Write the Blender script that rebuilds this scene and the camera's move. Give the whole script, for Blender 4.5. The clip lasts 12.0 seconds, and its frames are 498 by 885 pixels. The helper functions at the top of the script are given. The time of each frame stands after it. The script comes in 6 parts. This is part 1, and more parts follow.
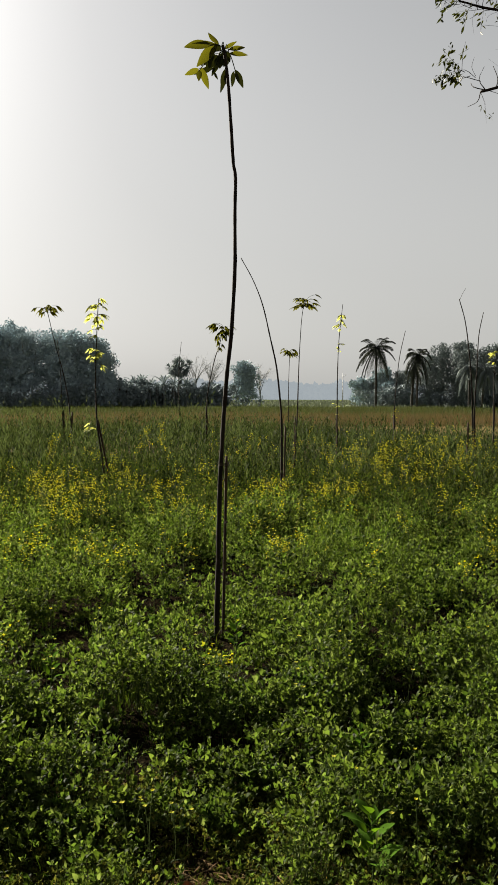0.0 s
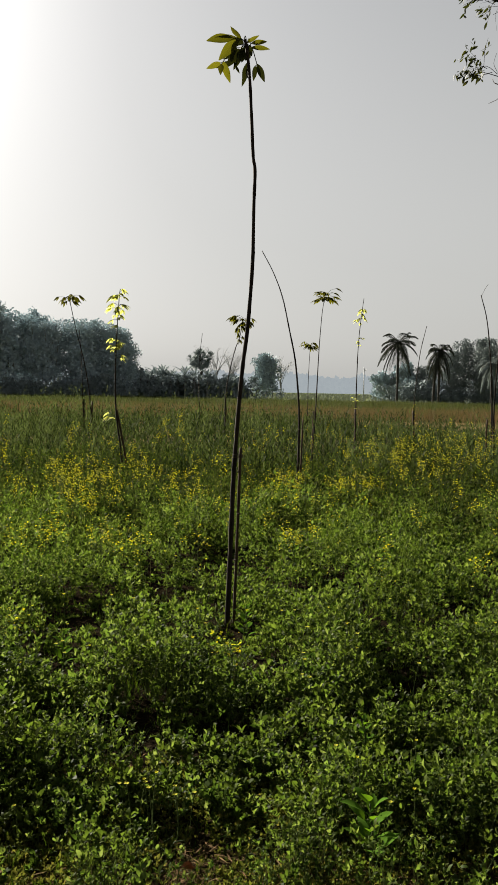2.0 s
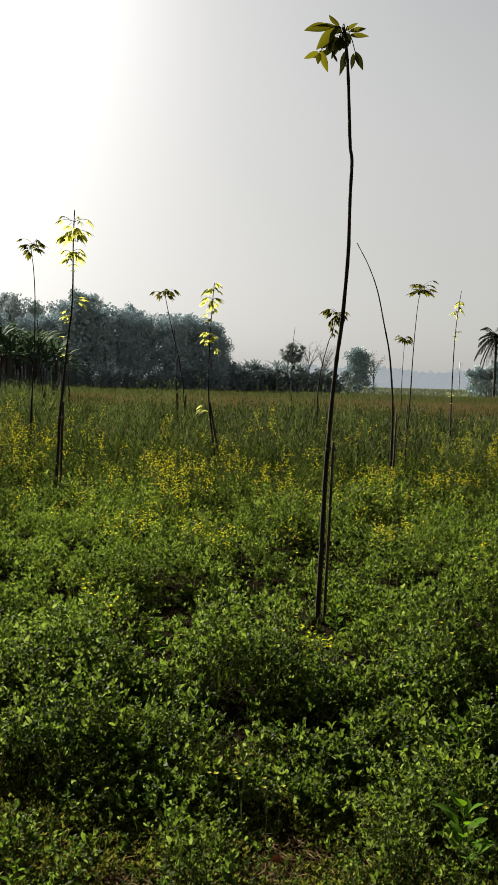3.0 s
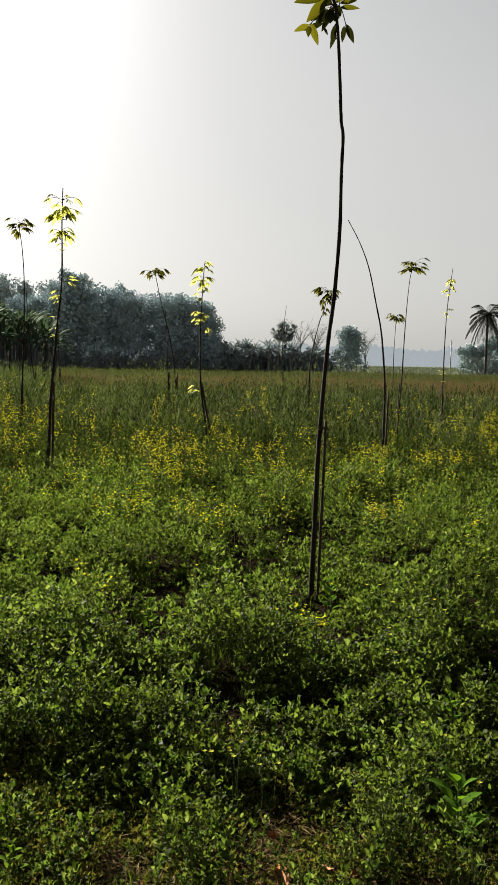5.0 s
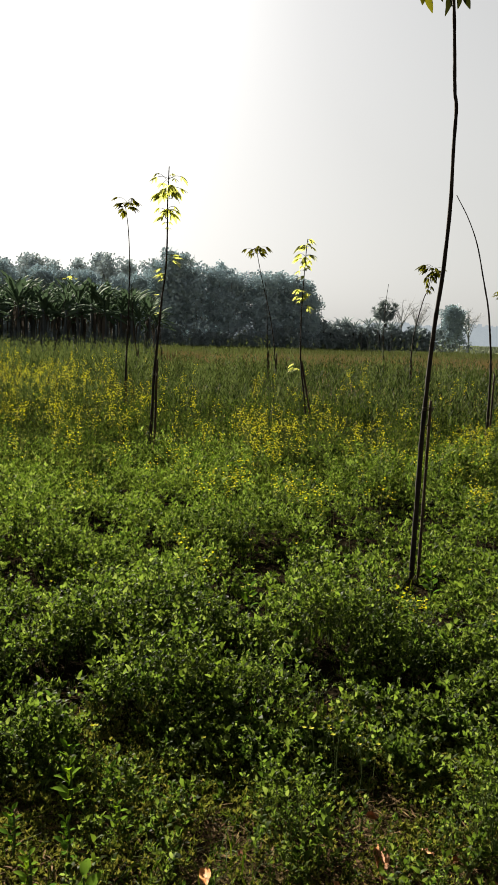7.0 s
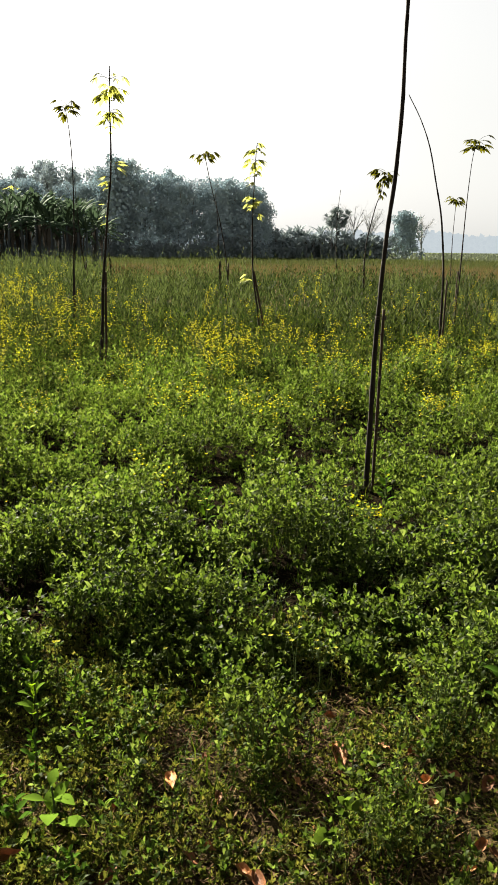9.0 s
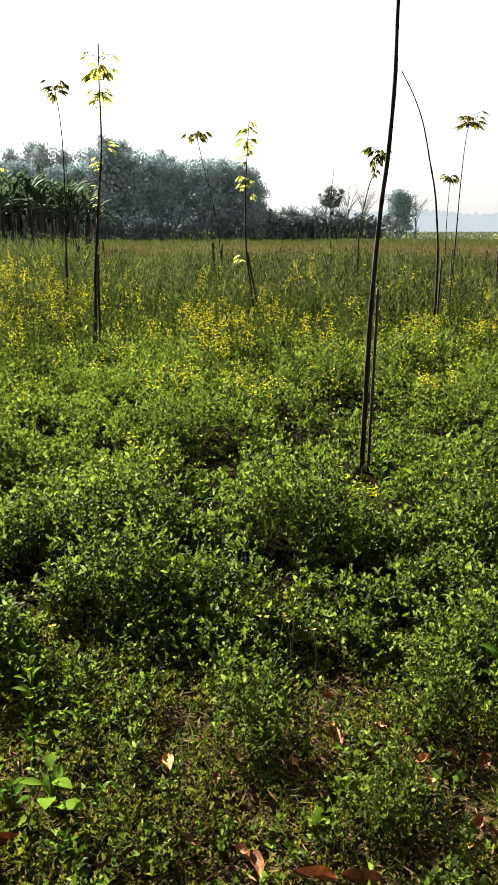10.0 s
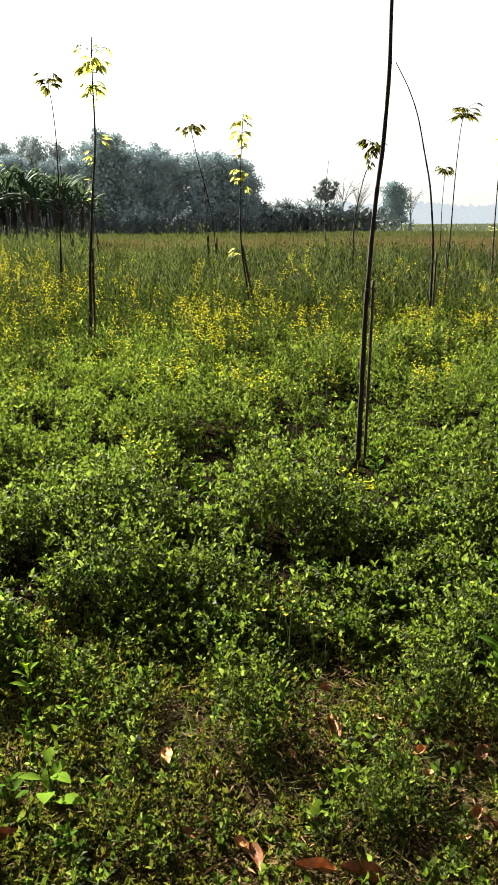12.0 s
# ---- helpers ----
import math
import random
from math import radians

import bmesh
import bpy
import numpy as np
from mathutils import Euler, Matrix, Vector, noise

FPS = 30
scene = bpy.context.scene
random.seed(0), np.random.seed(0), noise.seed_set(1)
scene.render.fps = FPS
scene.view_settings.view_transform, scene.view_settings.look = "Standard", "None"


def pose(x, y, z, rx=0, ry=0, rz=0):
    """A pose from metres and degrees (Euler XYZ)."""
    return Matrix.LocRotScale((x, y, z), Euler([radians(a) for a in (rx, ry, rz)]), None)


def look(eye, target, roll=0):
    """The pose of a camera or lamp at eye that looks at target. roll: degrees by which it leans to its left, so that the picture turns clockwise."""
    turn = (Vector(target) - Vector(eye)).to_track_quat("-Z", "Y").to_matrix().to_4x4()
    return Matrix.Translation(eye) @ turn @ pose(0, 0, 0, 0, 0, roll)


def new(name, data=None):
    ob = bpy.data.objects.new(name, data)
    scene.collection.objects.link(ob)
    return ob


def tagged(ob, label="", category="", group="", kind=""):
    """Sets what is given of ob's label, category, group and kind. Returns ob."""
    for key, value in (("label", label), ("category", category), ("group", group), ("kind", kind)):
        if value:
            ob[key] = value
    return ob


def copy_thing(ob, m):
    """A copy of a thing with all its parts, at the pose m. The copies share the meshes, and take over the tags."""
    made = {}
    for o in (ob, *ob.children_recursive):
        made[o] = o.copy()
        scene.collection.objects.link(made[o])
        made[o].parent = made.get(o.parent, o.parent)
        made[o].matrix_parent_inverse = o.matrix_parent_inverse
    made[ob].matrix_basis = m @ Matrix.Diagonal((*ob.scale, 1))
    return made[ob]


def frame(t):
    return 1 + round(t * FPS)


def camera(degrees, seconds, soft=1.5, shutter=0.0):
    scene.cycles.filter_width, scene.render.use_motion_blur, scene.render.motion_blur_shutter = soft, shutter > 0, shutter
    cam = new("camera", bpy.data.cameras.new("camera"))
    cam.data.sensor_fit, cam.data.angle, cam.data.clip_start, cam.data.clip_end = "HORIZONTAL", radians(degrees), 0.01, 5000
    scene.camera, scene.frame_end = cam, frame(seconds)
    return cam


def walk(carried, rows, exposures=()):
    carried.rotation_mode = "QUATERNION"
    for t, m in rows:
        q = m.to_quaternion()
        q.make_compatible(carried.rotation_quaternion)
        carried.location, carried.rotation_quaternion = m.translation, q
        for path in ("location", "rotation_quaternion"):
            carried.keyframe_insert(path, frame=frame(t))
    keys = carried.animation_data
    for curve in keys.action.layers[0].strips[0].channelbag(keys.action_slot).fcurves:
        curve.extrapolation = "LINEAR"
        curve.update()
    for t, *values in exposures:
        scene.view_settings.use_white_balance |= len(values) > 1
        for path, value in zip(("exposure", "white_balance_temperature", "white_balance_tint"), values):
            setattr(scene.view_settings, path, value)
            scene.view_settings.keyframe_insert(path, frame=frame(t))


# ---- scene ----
cam = camera(33.7, 12.0, soft=1.3)
PATH = [
    (0, (-0.021, 0.15, 1.479), (-0.014, 2.147, 1.368), 0.1),
    (0.5, (0.052, 0.131, 1.485), (0.054, 2.128, 1.369), 0.1),
    (1, (0.061, 0.14, 1.477), (0.096, 2.136, 1.36), 0.2),
    (1.5, (0.048, 0.132, 1.479), (0.109, 2.127, 1.357), 0.2),
    (2, (0.014, 0.107, 1.481), (-0.027, 2.103, 1.351), 1.2),
    (2.5, (-0.004, 0.118, 1.478), (-0.253, 2.097, 1.334), 1.6),
    (3, (0.004, 0.129, 1.473), (-0.257, 2.106, 1.324), 1.5),
    (5, (0.0, 0.144, 1.469), (-0.24, 2.119, 1.271), 1.1),
    (5.5, (-0.014, 0.15, 1.465), (-0.319, 2.116, 1.26), 1.1),
    (6, (-0.029, 0.155, 1.467), (-0.426, 2.104, 1.252), 1.4),
    (6.5, (-0.038, 0.164, 1.475), (-0.502, 2.096, 1.242), 1.9),
    (7, (-0.03, 0.145, 1.465), (-0.499, 2.073, 1.211), 1.5),
    (7.5, (-0.025, 0.162, 1.468), (-0.456, 2.09, 1.158), 0.9),
    (7.7, (-0.022, 0.159, 1.467), (-0.434, 2.085, 1.122), 0.6),
    (9.3, (-0.03, 0.183, 1.461), (-0.377, 2.094, 0.986), 0.5),
    (9.5, (-0.028, 0.195, 1.456), (-0.372, 2.104, 0.97), 0.4),
    (10, (-0.025, 0.189, 1.458), (-0.366, 2.095, 0.955), -0.1),
    (10.5, (-0.029, 0.191, 1.46), (-0.366, 2.096, 0.951), -0.1),
    (11, (-0.027, 0.195, 1.458), (-0.363, 2.099, 0.946), -0.2),
    (11.5, (-0.027, 0.195, 1.457), (-0.36, 2.099, 0.943), -0.3),
    (12, (-0.026, 0.191, 1.458), (-0.357, 2.094, 0.94), -0.4),
]
walk(cam, [(t, look(eye, target, roll)) for t, eye, target, roll in PATH],
     exposures=[(0, 2.17), (1, 2.20), (2, 2.18), (3, 2.16), (5, 2.26), (7, 2.35), (9.3, 2.92), (12, 3.12)])

# ---- light ----
SUN_AZ, SUN_EL = radians(44), radians(27)   # to the left of straight ahead, above the horizon
sun_dir = Vector((-math.sin(SUN_AZ) * math.cos(SUN_EL), math.cos(SUN_AZ) * math.cos(SUN_EL), math.sin(SUN_EL)))
sun = new("sun", bpy.data.lights.new("sun", "SUN"))
sun.data.energy, sun.data.angle, sun.data.color = 5.0, radians(0.6), (1.0, 0.92, 0.78)
sun.matrix_world = Matrix.Translation((-20, 20, 30)) @ sun_dir.to_track_quat("Z", "Y").to_matrix().to_4x4()

world = bpy.data.worlds.new("hazy_sky")
scene.world = world
world.use_nodes = True
wn, wl = world.node_tree.nodes, world.node_tree.links
background = wn["Background"]
sky = wn.new("ShaderNodeTexSky")
sky.sky_type, sky.sun_disc = "NISHITA", False
sky.sun_elevation, sky.sun_rotation = SUN_EL, -SUN_AZ
sky.air_density, sky.dust_density, sky.ozone_density = 1.0, 3.8, 1.0
grey = wn.new("ShaderNodeHueSaturation")
grey.inputs["Saturation"].default_value, grey.inputs["Value"].default_value = 0.22, 0.445
veil = wn.new("ShaderNodeMix")
veil.data_type = "RGBA"
veil.inputs["B"].default_value = (2.86, 2.85, 2.72, 1)
# the haze layer thins out overhead
where_to = wn.new("ShaderNodeTexCoord")
split = wn.new("ShaderNodeSeparateXYZ")
thick = wn.new("ShaderNodeMapRange")
thick.interpolation_type = "SMOOTHSTEP"
thick.inputs["From Min"].default_value, thick.inputs["From Max"].default_value = 0.02, 0.75
thick.inputs["To Min"].default_value, thick.inputs["To Max"].default_value = 0.68, 0.0
wl.new(where_to.outputs["Generated"], split.inputs["Vector"])
wl.new(split.outputs["Z"], thick.inputs["Value"])
wl.new(thick.outputs["Result"], veil.inputs["Factor"])
wl.new(sky.outputs["Color"], grey.inputs["Color"])
wl.new(grey.outputs["Color"], veil.inputs["A"])
wl.new(veil.outputs["Result"], background.inputs["Color"])
background.inputs["Strength"].default_value = 0.05


# ---- materials ----
def material(name, rough=0.7):
    m = bpy.data.materials.new(name)
    m.use_nodes = True
    n, l = m.node_tree.nodes, m.node_tree.links
    b = n["Principled BSDF"]
    b.inputs["Roughness"].default_value = rough
    b.inputs["Specular IOR Level"].default_value = 0.12
    return m, n, l, b


def ramp(n, stops):
    r = n.new("ShaderNodeValToRGB")
    e = r.color_ramp.elements
    while len(e) < len(stops):
        e.new(0.5)
    for k, (p, c) in enumerate(stops):
        e[k].position, e[k].color = p, (*c, 1)
    return r


def noise_tex(n, l, scale, detail=4, rough=0.6, coords=None):
    t = n.new("ShaderNodeTexNoise")
    t.inputs["Scale"].default_value, t.inputs["Detail"].default_value, t.inputs["Roughness"].default_value = scale, detail, rough
    if coords:
        l.new(coords, t.inputs["Vector"])
    return t


def leafy(name, colours, through_light=0.4, rough=0.5, patch=0.6, patch_colour=None, gloss=0.08, shine=1.4, patch_mix=0.35, hue=0.488):
    """Leaf: base colour by island, patches of another tone over metres, light shining through."""
    m, n, l, b = material(name, rough)
    b.inputs["Specular IOR Level"].default_value = gloss
    geo = n.new("ShaderNodeNewGeometry")
    k = len(colours) - 1
    r = ramp(n, [(i / k, c) for i, c in enumerate(colours)])
    l.new(geo.outputs["Random Per Island"], r.inputs["Fac"])
    colour = r.outputs["Color"]
    if patch_colour:
        t = noise_tex(n, l, patch, 3, 0.6, geo.outputs["Position"])
        pr = ramp(n, [(0.42, (0, 0, 0)), (0.62, (1, 1, 1))])
        l.new(t.outputs["Fac"], pr.inputs["Fac"])
        mix = n.new("ShaderNodeMix")
        mix.data_type = "RGBA"
        l.new(pr.outputs["Color"], mix.inputs["Factor"])
        l.new(colour, mix.inputs["A"])
        mix.inputs["B"].default_value = (*patch_colour, 1)
        soft = n.new("ShaderNodeMix")
        soft.data_type = "RGBA"
        soft.inputs["Factor"].default_value = patch_mix
        l.new(colour, soft.inputs["A"])
        l.new(mix.outputs["Result"], soft.inputs["B"])
        colour = soft.outputs["Result"]
    l.new(colour, b.inputs["Base Color"])
    tr = n.new("ShaderNodeBsdfTranslucent")
    glow = n.new("ShaderNodeHueSaturation")
    glow.inputs["Hue"].default_value, glow.inputs["Saturation"].default_value, glow.inputs["Value"].default_value = hue, 1.1, shine
    l.new(colour, glow.inputs["Color"])
    l.new(glow.outputs["Color"], tr.inputs["Color"])
    mixs = n.new("ShaderNodeMixShader")
    mixs.inputs["Fac"].default_value = through_light
    l.new(b.outputs["BSDF"], mixs.inputs[1])
    l.new(tr.outputs["BSDF"], mixs.inputs[2])
    l.new(mixs.outputs["Shader"], n["Material Output"].inputs["Surface"])
    return m


def barky(name, dark, light, scale=30, stretch=0.15, rough=0.85, bump=0.5):
    m, n, l, b = material(name, rough)
    co = n.new("ShaderNodeTexCoord")
    mp = n.new("ShaderNodeMapping")
    mp.inputs["Scale"].default_value = (1, 1, stretch)
    l.new(co.outputs["Object"], mp.inputs["Vector"])
    t = noise_tex(n, l, scale, 6, 0.65, mp.outputs["Vector"])
    t2 = noise_tex(n, l, scale * 0.12, 3, 0.6, co.outputs["Object"])
    add = n.new("ShaderNodeMath")
    add.operation = "MULTIPLY_ADD"
    l.new(t2.outputs["Fac"], add.inputs[0])
    add.inputs[1].default_value = 0.6
    l.new(t.outputs["Fac"], add.inputs[2])
    r = ramp(n, [(0.55, dark), (1.0, light)])
    l.new(add.outputs[0], r.inputs["Fac"])
    l.new(r.outputs["Color"], b.inputs["Base Color"])
    bp = n.new("ShaderNodeBump")
    bp.inputs["Strength"].default_value, bp.inputs["Distance"].default_value = bump, 0.01
    l.new(t.outputs["Fac"], bp.inputs["Height"])
    l.new(bp.outputs["Normal"], b.inputs["Normal"])
    return m


M_WEED = leafy("weed_leaf", [(0.00516, 0.00978, 0.00199), (0.0119, 0.0225, 0.00403), (0.029, 0.0469, 0.00829), (0.0433, 0.0639, 0.0132), (0.0653, 0.0814, 0.0227)], 0.5, 0.5, 6.0, (0.0419, 0.0565, 0.00912), 0.025, 2.2, 0.45, 0.497)
M_MID = leafy("mustard_leaf", [(0.00279, 0.00517, 0.0014), (0.00658, 0.012, 0.00276), (0.0152, 0.025, 0.00533), (0.0239, 0.0346, 0.00798), (0.0396, 0.0406, 0.0132)], 0.48, 0.6, 3.0, (0.0228, 0.0284, 0.00533), 0.0, 2.1, 0.45, 0.495)
M_TALL = leafy("tall_herb_leaf", [(0.00422, 0.0079, 0.00283), (0.00845, 0.0147, 0.00443), (0.0145, 0.022, 0.00644), (0.0254, 0.033, 0.0112)], 0.34, 0.55, 1.2, (0.0169, 0.022, 0.00644), 0.02, 1.6, 0.5)
M_PLUME = leafy("feathery_herb_leaf", [(0.0168, 0.0255, 0.00792), (0.0319, 0.044, 0.0145), (0.0487, 0.0616, 0.022)], 0.36, 0.6, 1.4, (0.0252, 0.037, 0.0123), 0.02, 1.6, 0.5)
M_DRYGRASS = leafy("dry_grass_blade", [(0.0608, 0.0421, 0.0203), (0.0858, 0.0608, 0.0281), (0.0452, 0.0406, 0.0148), (0.0718, 0.0507, 0.0226)], 0.3, 0.7, 0.12, (0.0429, 0.0468, 0.0156), gloss=0.02)
M_THATCH = leafy("dry_stalk", [(0.028, 0.018, 0.009), (0.042, 0.027, 0.013), (0.055, 0.034, 0.016)], 0.2, 0.8, gloss=0.0)
# crop green washed out in the colour itself, standing in for haze
M_FARCROP = leafy("haze_tinted_crop_blade", [(0.105, 0.125, 0.085), (0.125, 0.145, 0.1)], 0.1, 0.8, 0.02, (0.14, 0.15, 0.115), gloss=0.0, shine=1.1)
M_CROP = leafy("young_crop_blade", [(0.0274, 0.0365, 0.0109), (0.0353, 0.045, 0.0146), (0.0426, 0.0523, 0.017)], 0.3, 0.7, 0.06, (0.0426, 0.0463, 0.0158), gloss=0.02, shine=1.2)
M_LITTER = leafy("straw_scrap", [(0.0426, 0.0274, 0.0134), (0.109, 0.073, 0.0335), (0.0608, 0.0335, 0.0158), (0.158, 0.109, 0.0517)], 0.1, 0.8, gloss=0.02)
M_MOSS = leafy("moss_shoot", [(0.0304, 0.0365, 0.0073), (0.0548, 0.0608, 0.0109), (0.085, 0.0881, 0.0183), (0.0788, 0.0608, 0.0213)], 0.35, 0.6, gloss=0.02)
M_SPRIG = leafy("ground_sprig_leaf", [(0.0233, 0.0333, 0.0066), (0.042, 0.0549, 0.011), (0.0677, 0.0764, 0.0154), (0.0991, 0.0941, 0.022)], 0.36, 0.8, 7.0, (0.07, 0.0647, 0.0154), 0.0, 1.8, 0.4)
M_GRASS = leafy("grass_blade", [(0.0109, 0.0256, 0.00304), (0.0219, 0.0426, 0.00548), (0.0517, 0.07, 0.0104)], 0.4, 0.5, gloss=0.03)
M_BIGLEAF = leafy("broad_weed_leaf", [(0.0288, 0.0685, 0.0087), (0.0378, 0.0836, 0.0102), (0.0493, 0.0985, 0.0119)], 0.45, 0.85, gloss=0.0, shine=1.6)
M_PALE = leafy("pale_seedling_leaf", [(0.077, 0.138, 0.0142), (0.101, 0.164, 0.019), (0.0854, 0.148, 0.0159)], 0.45, 0.85, gloss=0.0, shine=1.6)
# sunlit copy of the sapling leaf, brightness put into its colour
M_LEAFLIT = leafy("lit_sapling_leaf", [(0.119, 0.134, 0.0341), (0.15, 0.161, 0.0455), (0.087, 0.105, 0.0265)], 0.7, 0.45, gloss=0.04, shine=2.6)
# the same leaf in dimmer tones, for tufts that catch less sun
M_LEAFDIM = leafy("sapling_leaf", [(0.0232, 0.0259, 0.00363), (0.0394, 0.0415, 0.00571), (0.0603, 0.0571, 0.00778)], 0.5, 0.55, gloss=0.02, shine=1.5)
# shaded copy for the tuft's dark fans, shade painted into the leaf
M_LEAFSHADE = leafy("shade_sapling_leaf", [(0.0125, 0.0156, 0.0039), (0.0203, 0.0242, 0.00546), (0.0281, 0.0312, 0.00702)], 0.12, 0.6, gloss=0.02, shine=1.3)
M_BRANCHLEAF = leafy("hanging_leaf", [(0.015, 0.0198, 0.0042), (0.025, 0.03, 0.006), (0.0375, 0.0396, 0.0078)], 0.25, 0.5)
# haze is put into this foliage colour, pale and bluish
M_TREE = leafy("haze_lifted_foliage", [(0.281, 0.349, 0.382), (0.314, 0.382, 0.409), (0.343, 0.409, 0.421)], 0.04, 0.95, 0.15, (0.3, 0.368, 0.39), 0.0, 1.0)
# darker copy of the foliage above, with less haze painted in
M_TREETHINHAZE = leafy("thin_haze_foliage", [(0.132, 0.158, 0.158), (0.15, 0.174, 0.17), (0.165, 0.185, 0.178)], 0.04, 0.95, 0.15, (0.14, 0.165, 0.162), 0.0, 1.0)
# palest copy, thick haze painted into the farthest crowns
M_TREEFAR = leafy("thick_haze_foliage", [(0.345, 0.398, 0.419), (0.377, 0.425, 0.44), (0.398, 0.44, 0.45)], 0.04, 0.95, 0.15, (0.366, 0.414, 0.429), 0.0, 1.0)
# leaf tones raised and blued, some haze mixed into the colour
M_BANANA = leafy("banana_leaf", [(0.0158, 0.0346, 0.0228), (0.0267, 0.0473, 0.0283), (0.0434, 0.0669, 0.0374), (0.0214, 0.0411, 0.0248)], 0.2, 0.65, gloss=0.003, shine=1.3)
# pale copy of the banana leaf, its colour carrying the haze
M_BANANAFAR = leafy("haze_tinted_banana_leaf", [(0.15, 0.185, 0.19), (0.19, 0.225, 0.225), (0.24, 0.275, 0.27)], 0.1, 0.8, gloss=0.0, shine=1.1)
# bush leaves tinted blue-grey to stand in for haze
M_BUSH = leafy("haze_tinted_bush_leaf", [(0.14, 0.172, 0.178), (0.165, 0.195, 0.2), (0.185, 0.215, 0.215)], 0.04, 0.95, 0.3, (0.15, 0.18, 0.185), 0.0, 1.0)
M_BANANADRY = leafy("dry_banana_leaf", [(0.055, 0.048, 0.038), (0.04, 0.036, 0.03)], 0.08, 0.8, gloss=0.02)
M_PALM = leafy("palm_frond", [(0.0279, 0.0335, 0.0273), (0.0384, 0.0434, 0.0341), (0.0496, 0.0527, 0.0409)], 0.1, 0.8, gloss=0.0, shine=1.1)
# lighter frond copy, haze painted into the green
M_PALMHAZE = leafy("haze_tinted_frond", [(0.13, 0.155, 0.155), (0.16, 0.185, 0.18), (0.19, 0.21, 0.2)], 0.1, 0.8, gloss=0.0, shine=1.1)
M_PETAL = leafy("yellow_petal", [(0.254, 0.255, 0.0222), (0.312, 0.308, 0.0391), (0.272, 0.224, 0.0155)], 0.4, 0.7, gloss=0.01, shine=1.2, hue=0.5)
M_STEM = leafy("green_stem", [(0.016, 0.03, 0.007), (0.03, 0.046, 0.012), (0.05, 0.05, 0.02)], 0.1, 0.6, gloss=0.03)
M_BARK = barky("sapling_bark", (0.0044, 0.0033, 0.0022), (0.0198, 0.0132, 0.00825), 60, 0.12)
M_STAKE = barky("stake_wood", (0.007, 0.0049, 0.0035), (0.0455, 0.0266, 0.0133), 80, 0.08)
# bark lightened to grey, haze over the far trunks painted in
M_TRUNK = barky("haze_lifted_bark", (0.1, 0.105, 0.105), (0.21, 0.21, 0.2), 6, 0.2)
# grove stems raised towards blue-grey, haze included in the tone
M_BANANASTEM = barky("banana_stem", (0.0171, 0.0215, 0.024), (0.0712, 0.0858, 0.09), 8, 0.1, 0.6)
M_PALMTRUNK = barky("palm_trunk", (0.0126, 0.0119, 0.0105), (0.042, 0.0378, 0.0322), 9, 1.6)
M_DRY = barky("dry_leaf_skin", (0.045, 0.0189, 0.0077), (0.255, 0.108, 0.0374), 38, 1.0, 0.6, 0.5)
def vary_by_object(m, stops):
    """Tints a bark-like material by each object's own random number."""
    n, l = m.node_tree.nodes, m.node_tree.links
    b = n["Principled BSDF"]
    info = n.new("ShaderNodeObjectInfo")
    r = ramp(n, stops)
    l.new(info.outputs["Random"], r.inputs["Fac"])
    mix = n.new("ShaderNodeMix")
    mix.data_type, mix.blend_type = "RGBA", "MULTIPLY"
    mix.inputs["Factor"].default_value = 1.0
    l.new(b.inputs["Base Color"].links[0].from_socket, mix.inputs["A"])
    l.new(r.outputs["Color"], mix.inputs["B"])
    l.new(mix.outputs["Result"], b.inputs["Base Color"])


vary_by_object(M_DRY, [(0.0, (0.6, 0.55, 0.5)), (0.45, (1.1, 1.0, 0.9)), (0.7, (1.5, 1.5, 1.3)), (1.0, (2.2, 2.4, 2.2))])
M_STRING = barky("jute_string", (0.02, 0.015, 0.01), (0.06, 0.045, 0.03), 200, 1.0)
M_STEEL = barky("galvanised_steel", (0.25, 0.26, 0.27), (0.38, 0.39, 0.4), 3, 1.0, 0.6, 0.05)


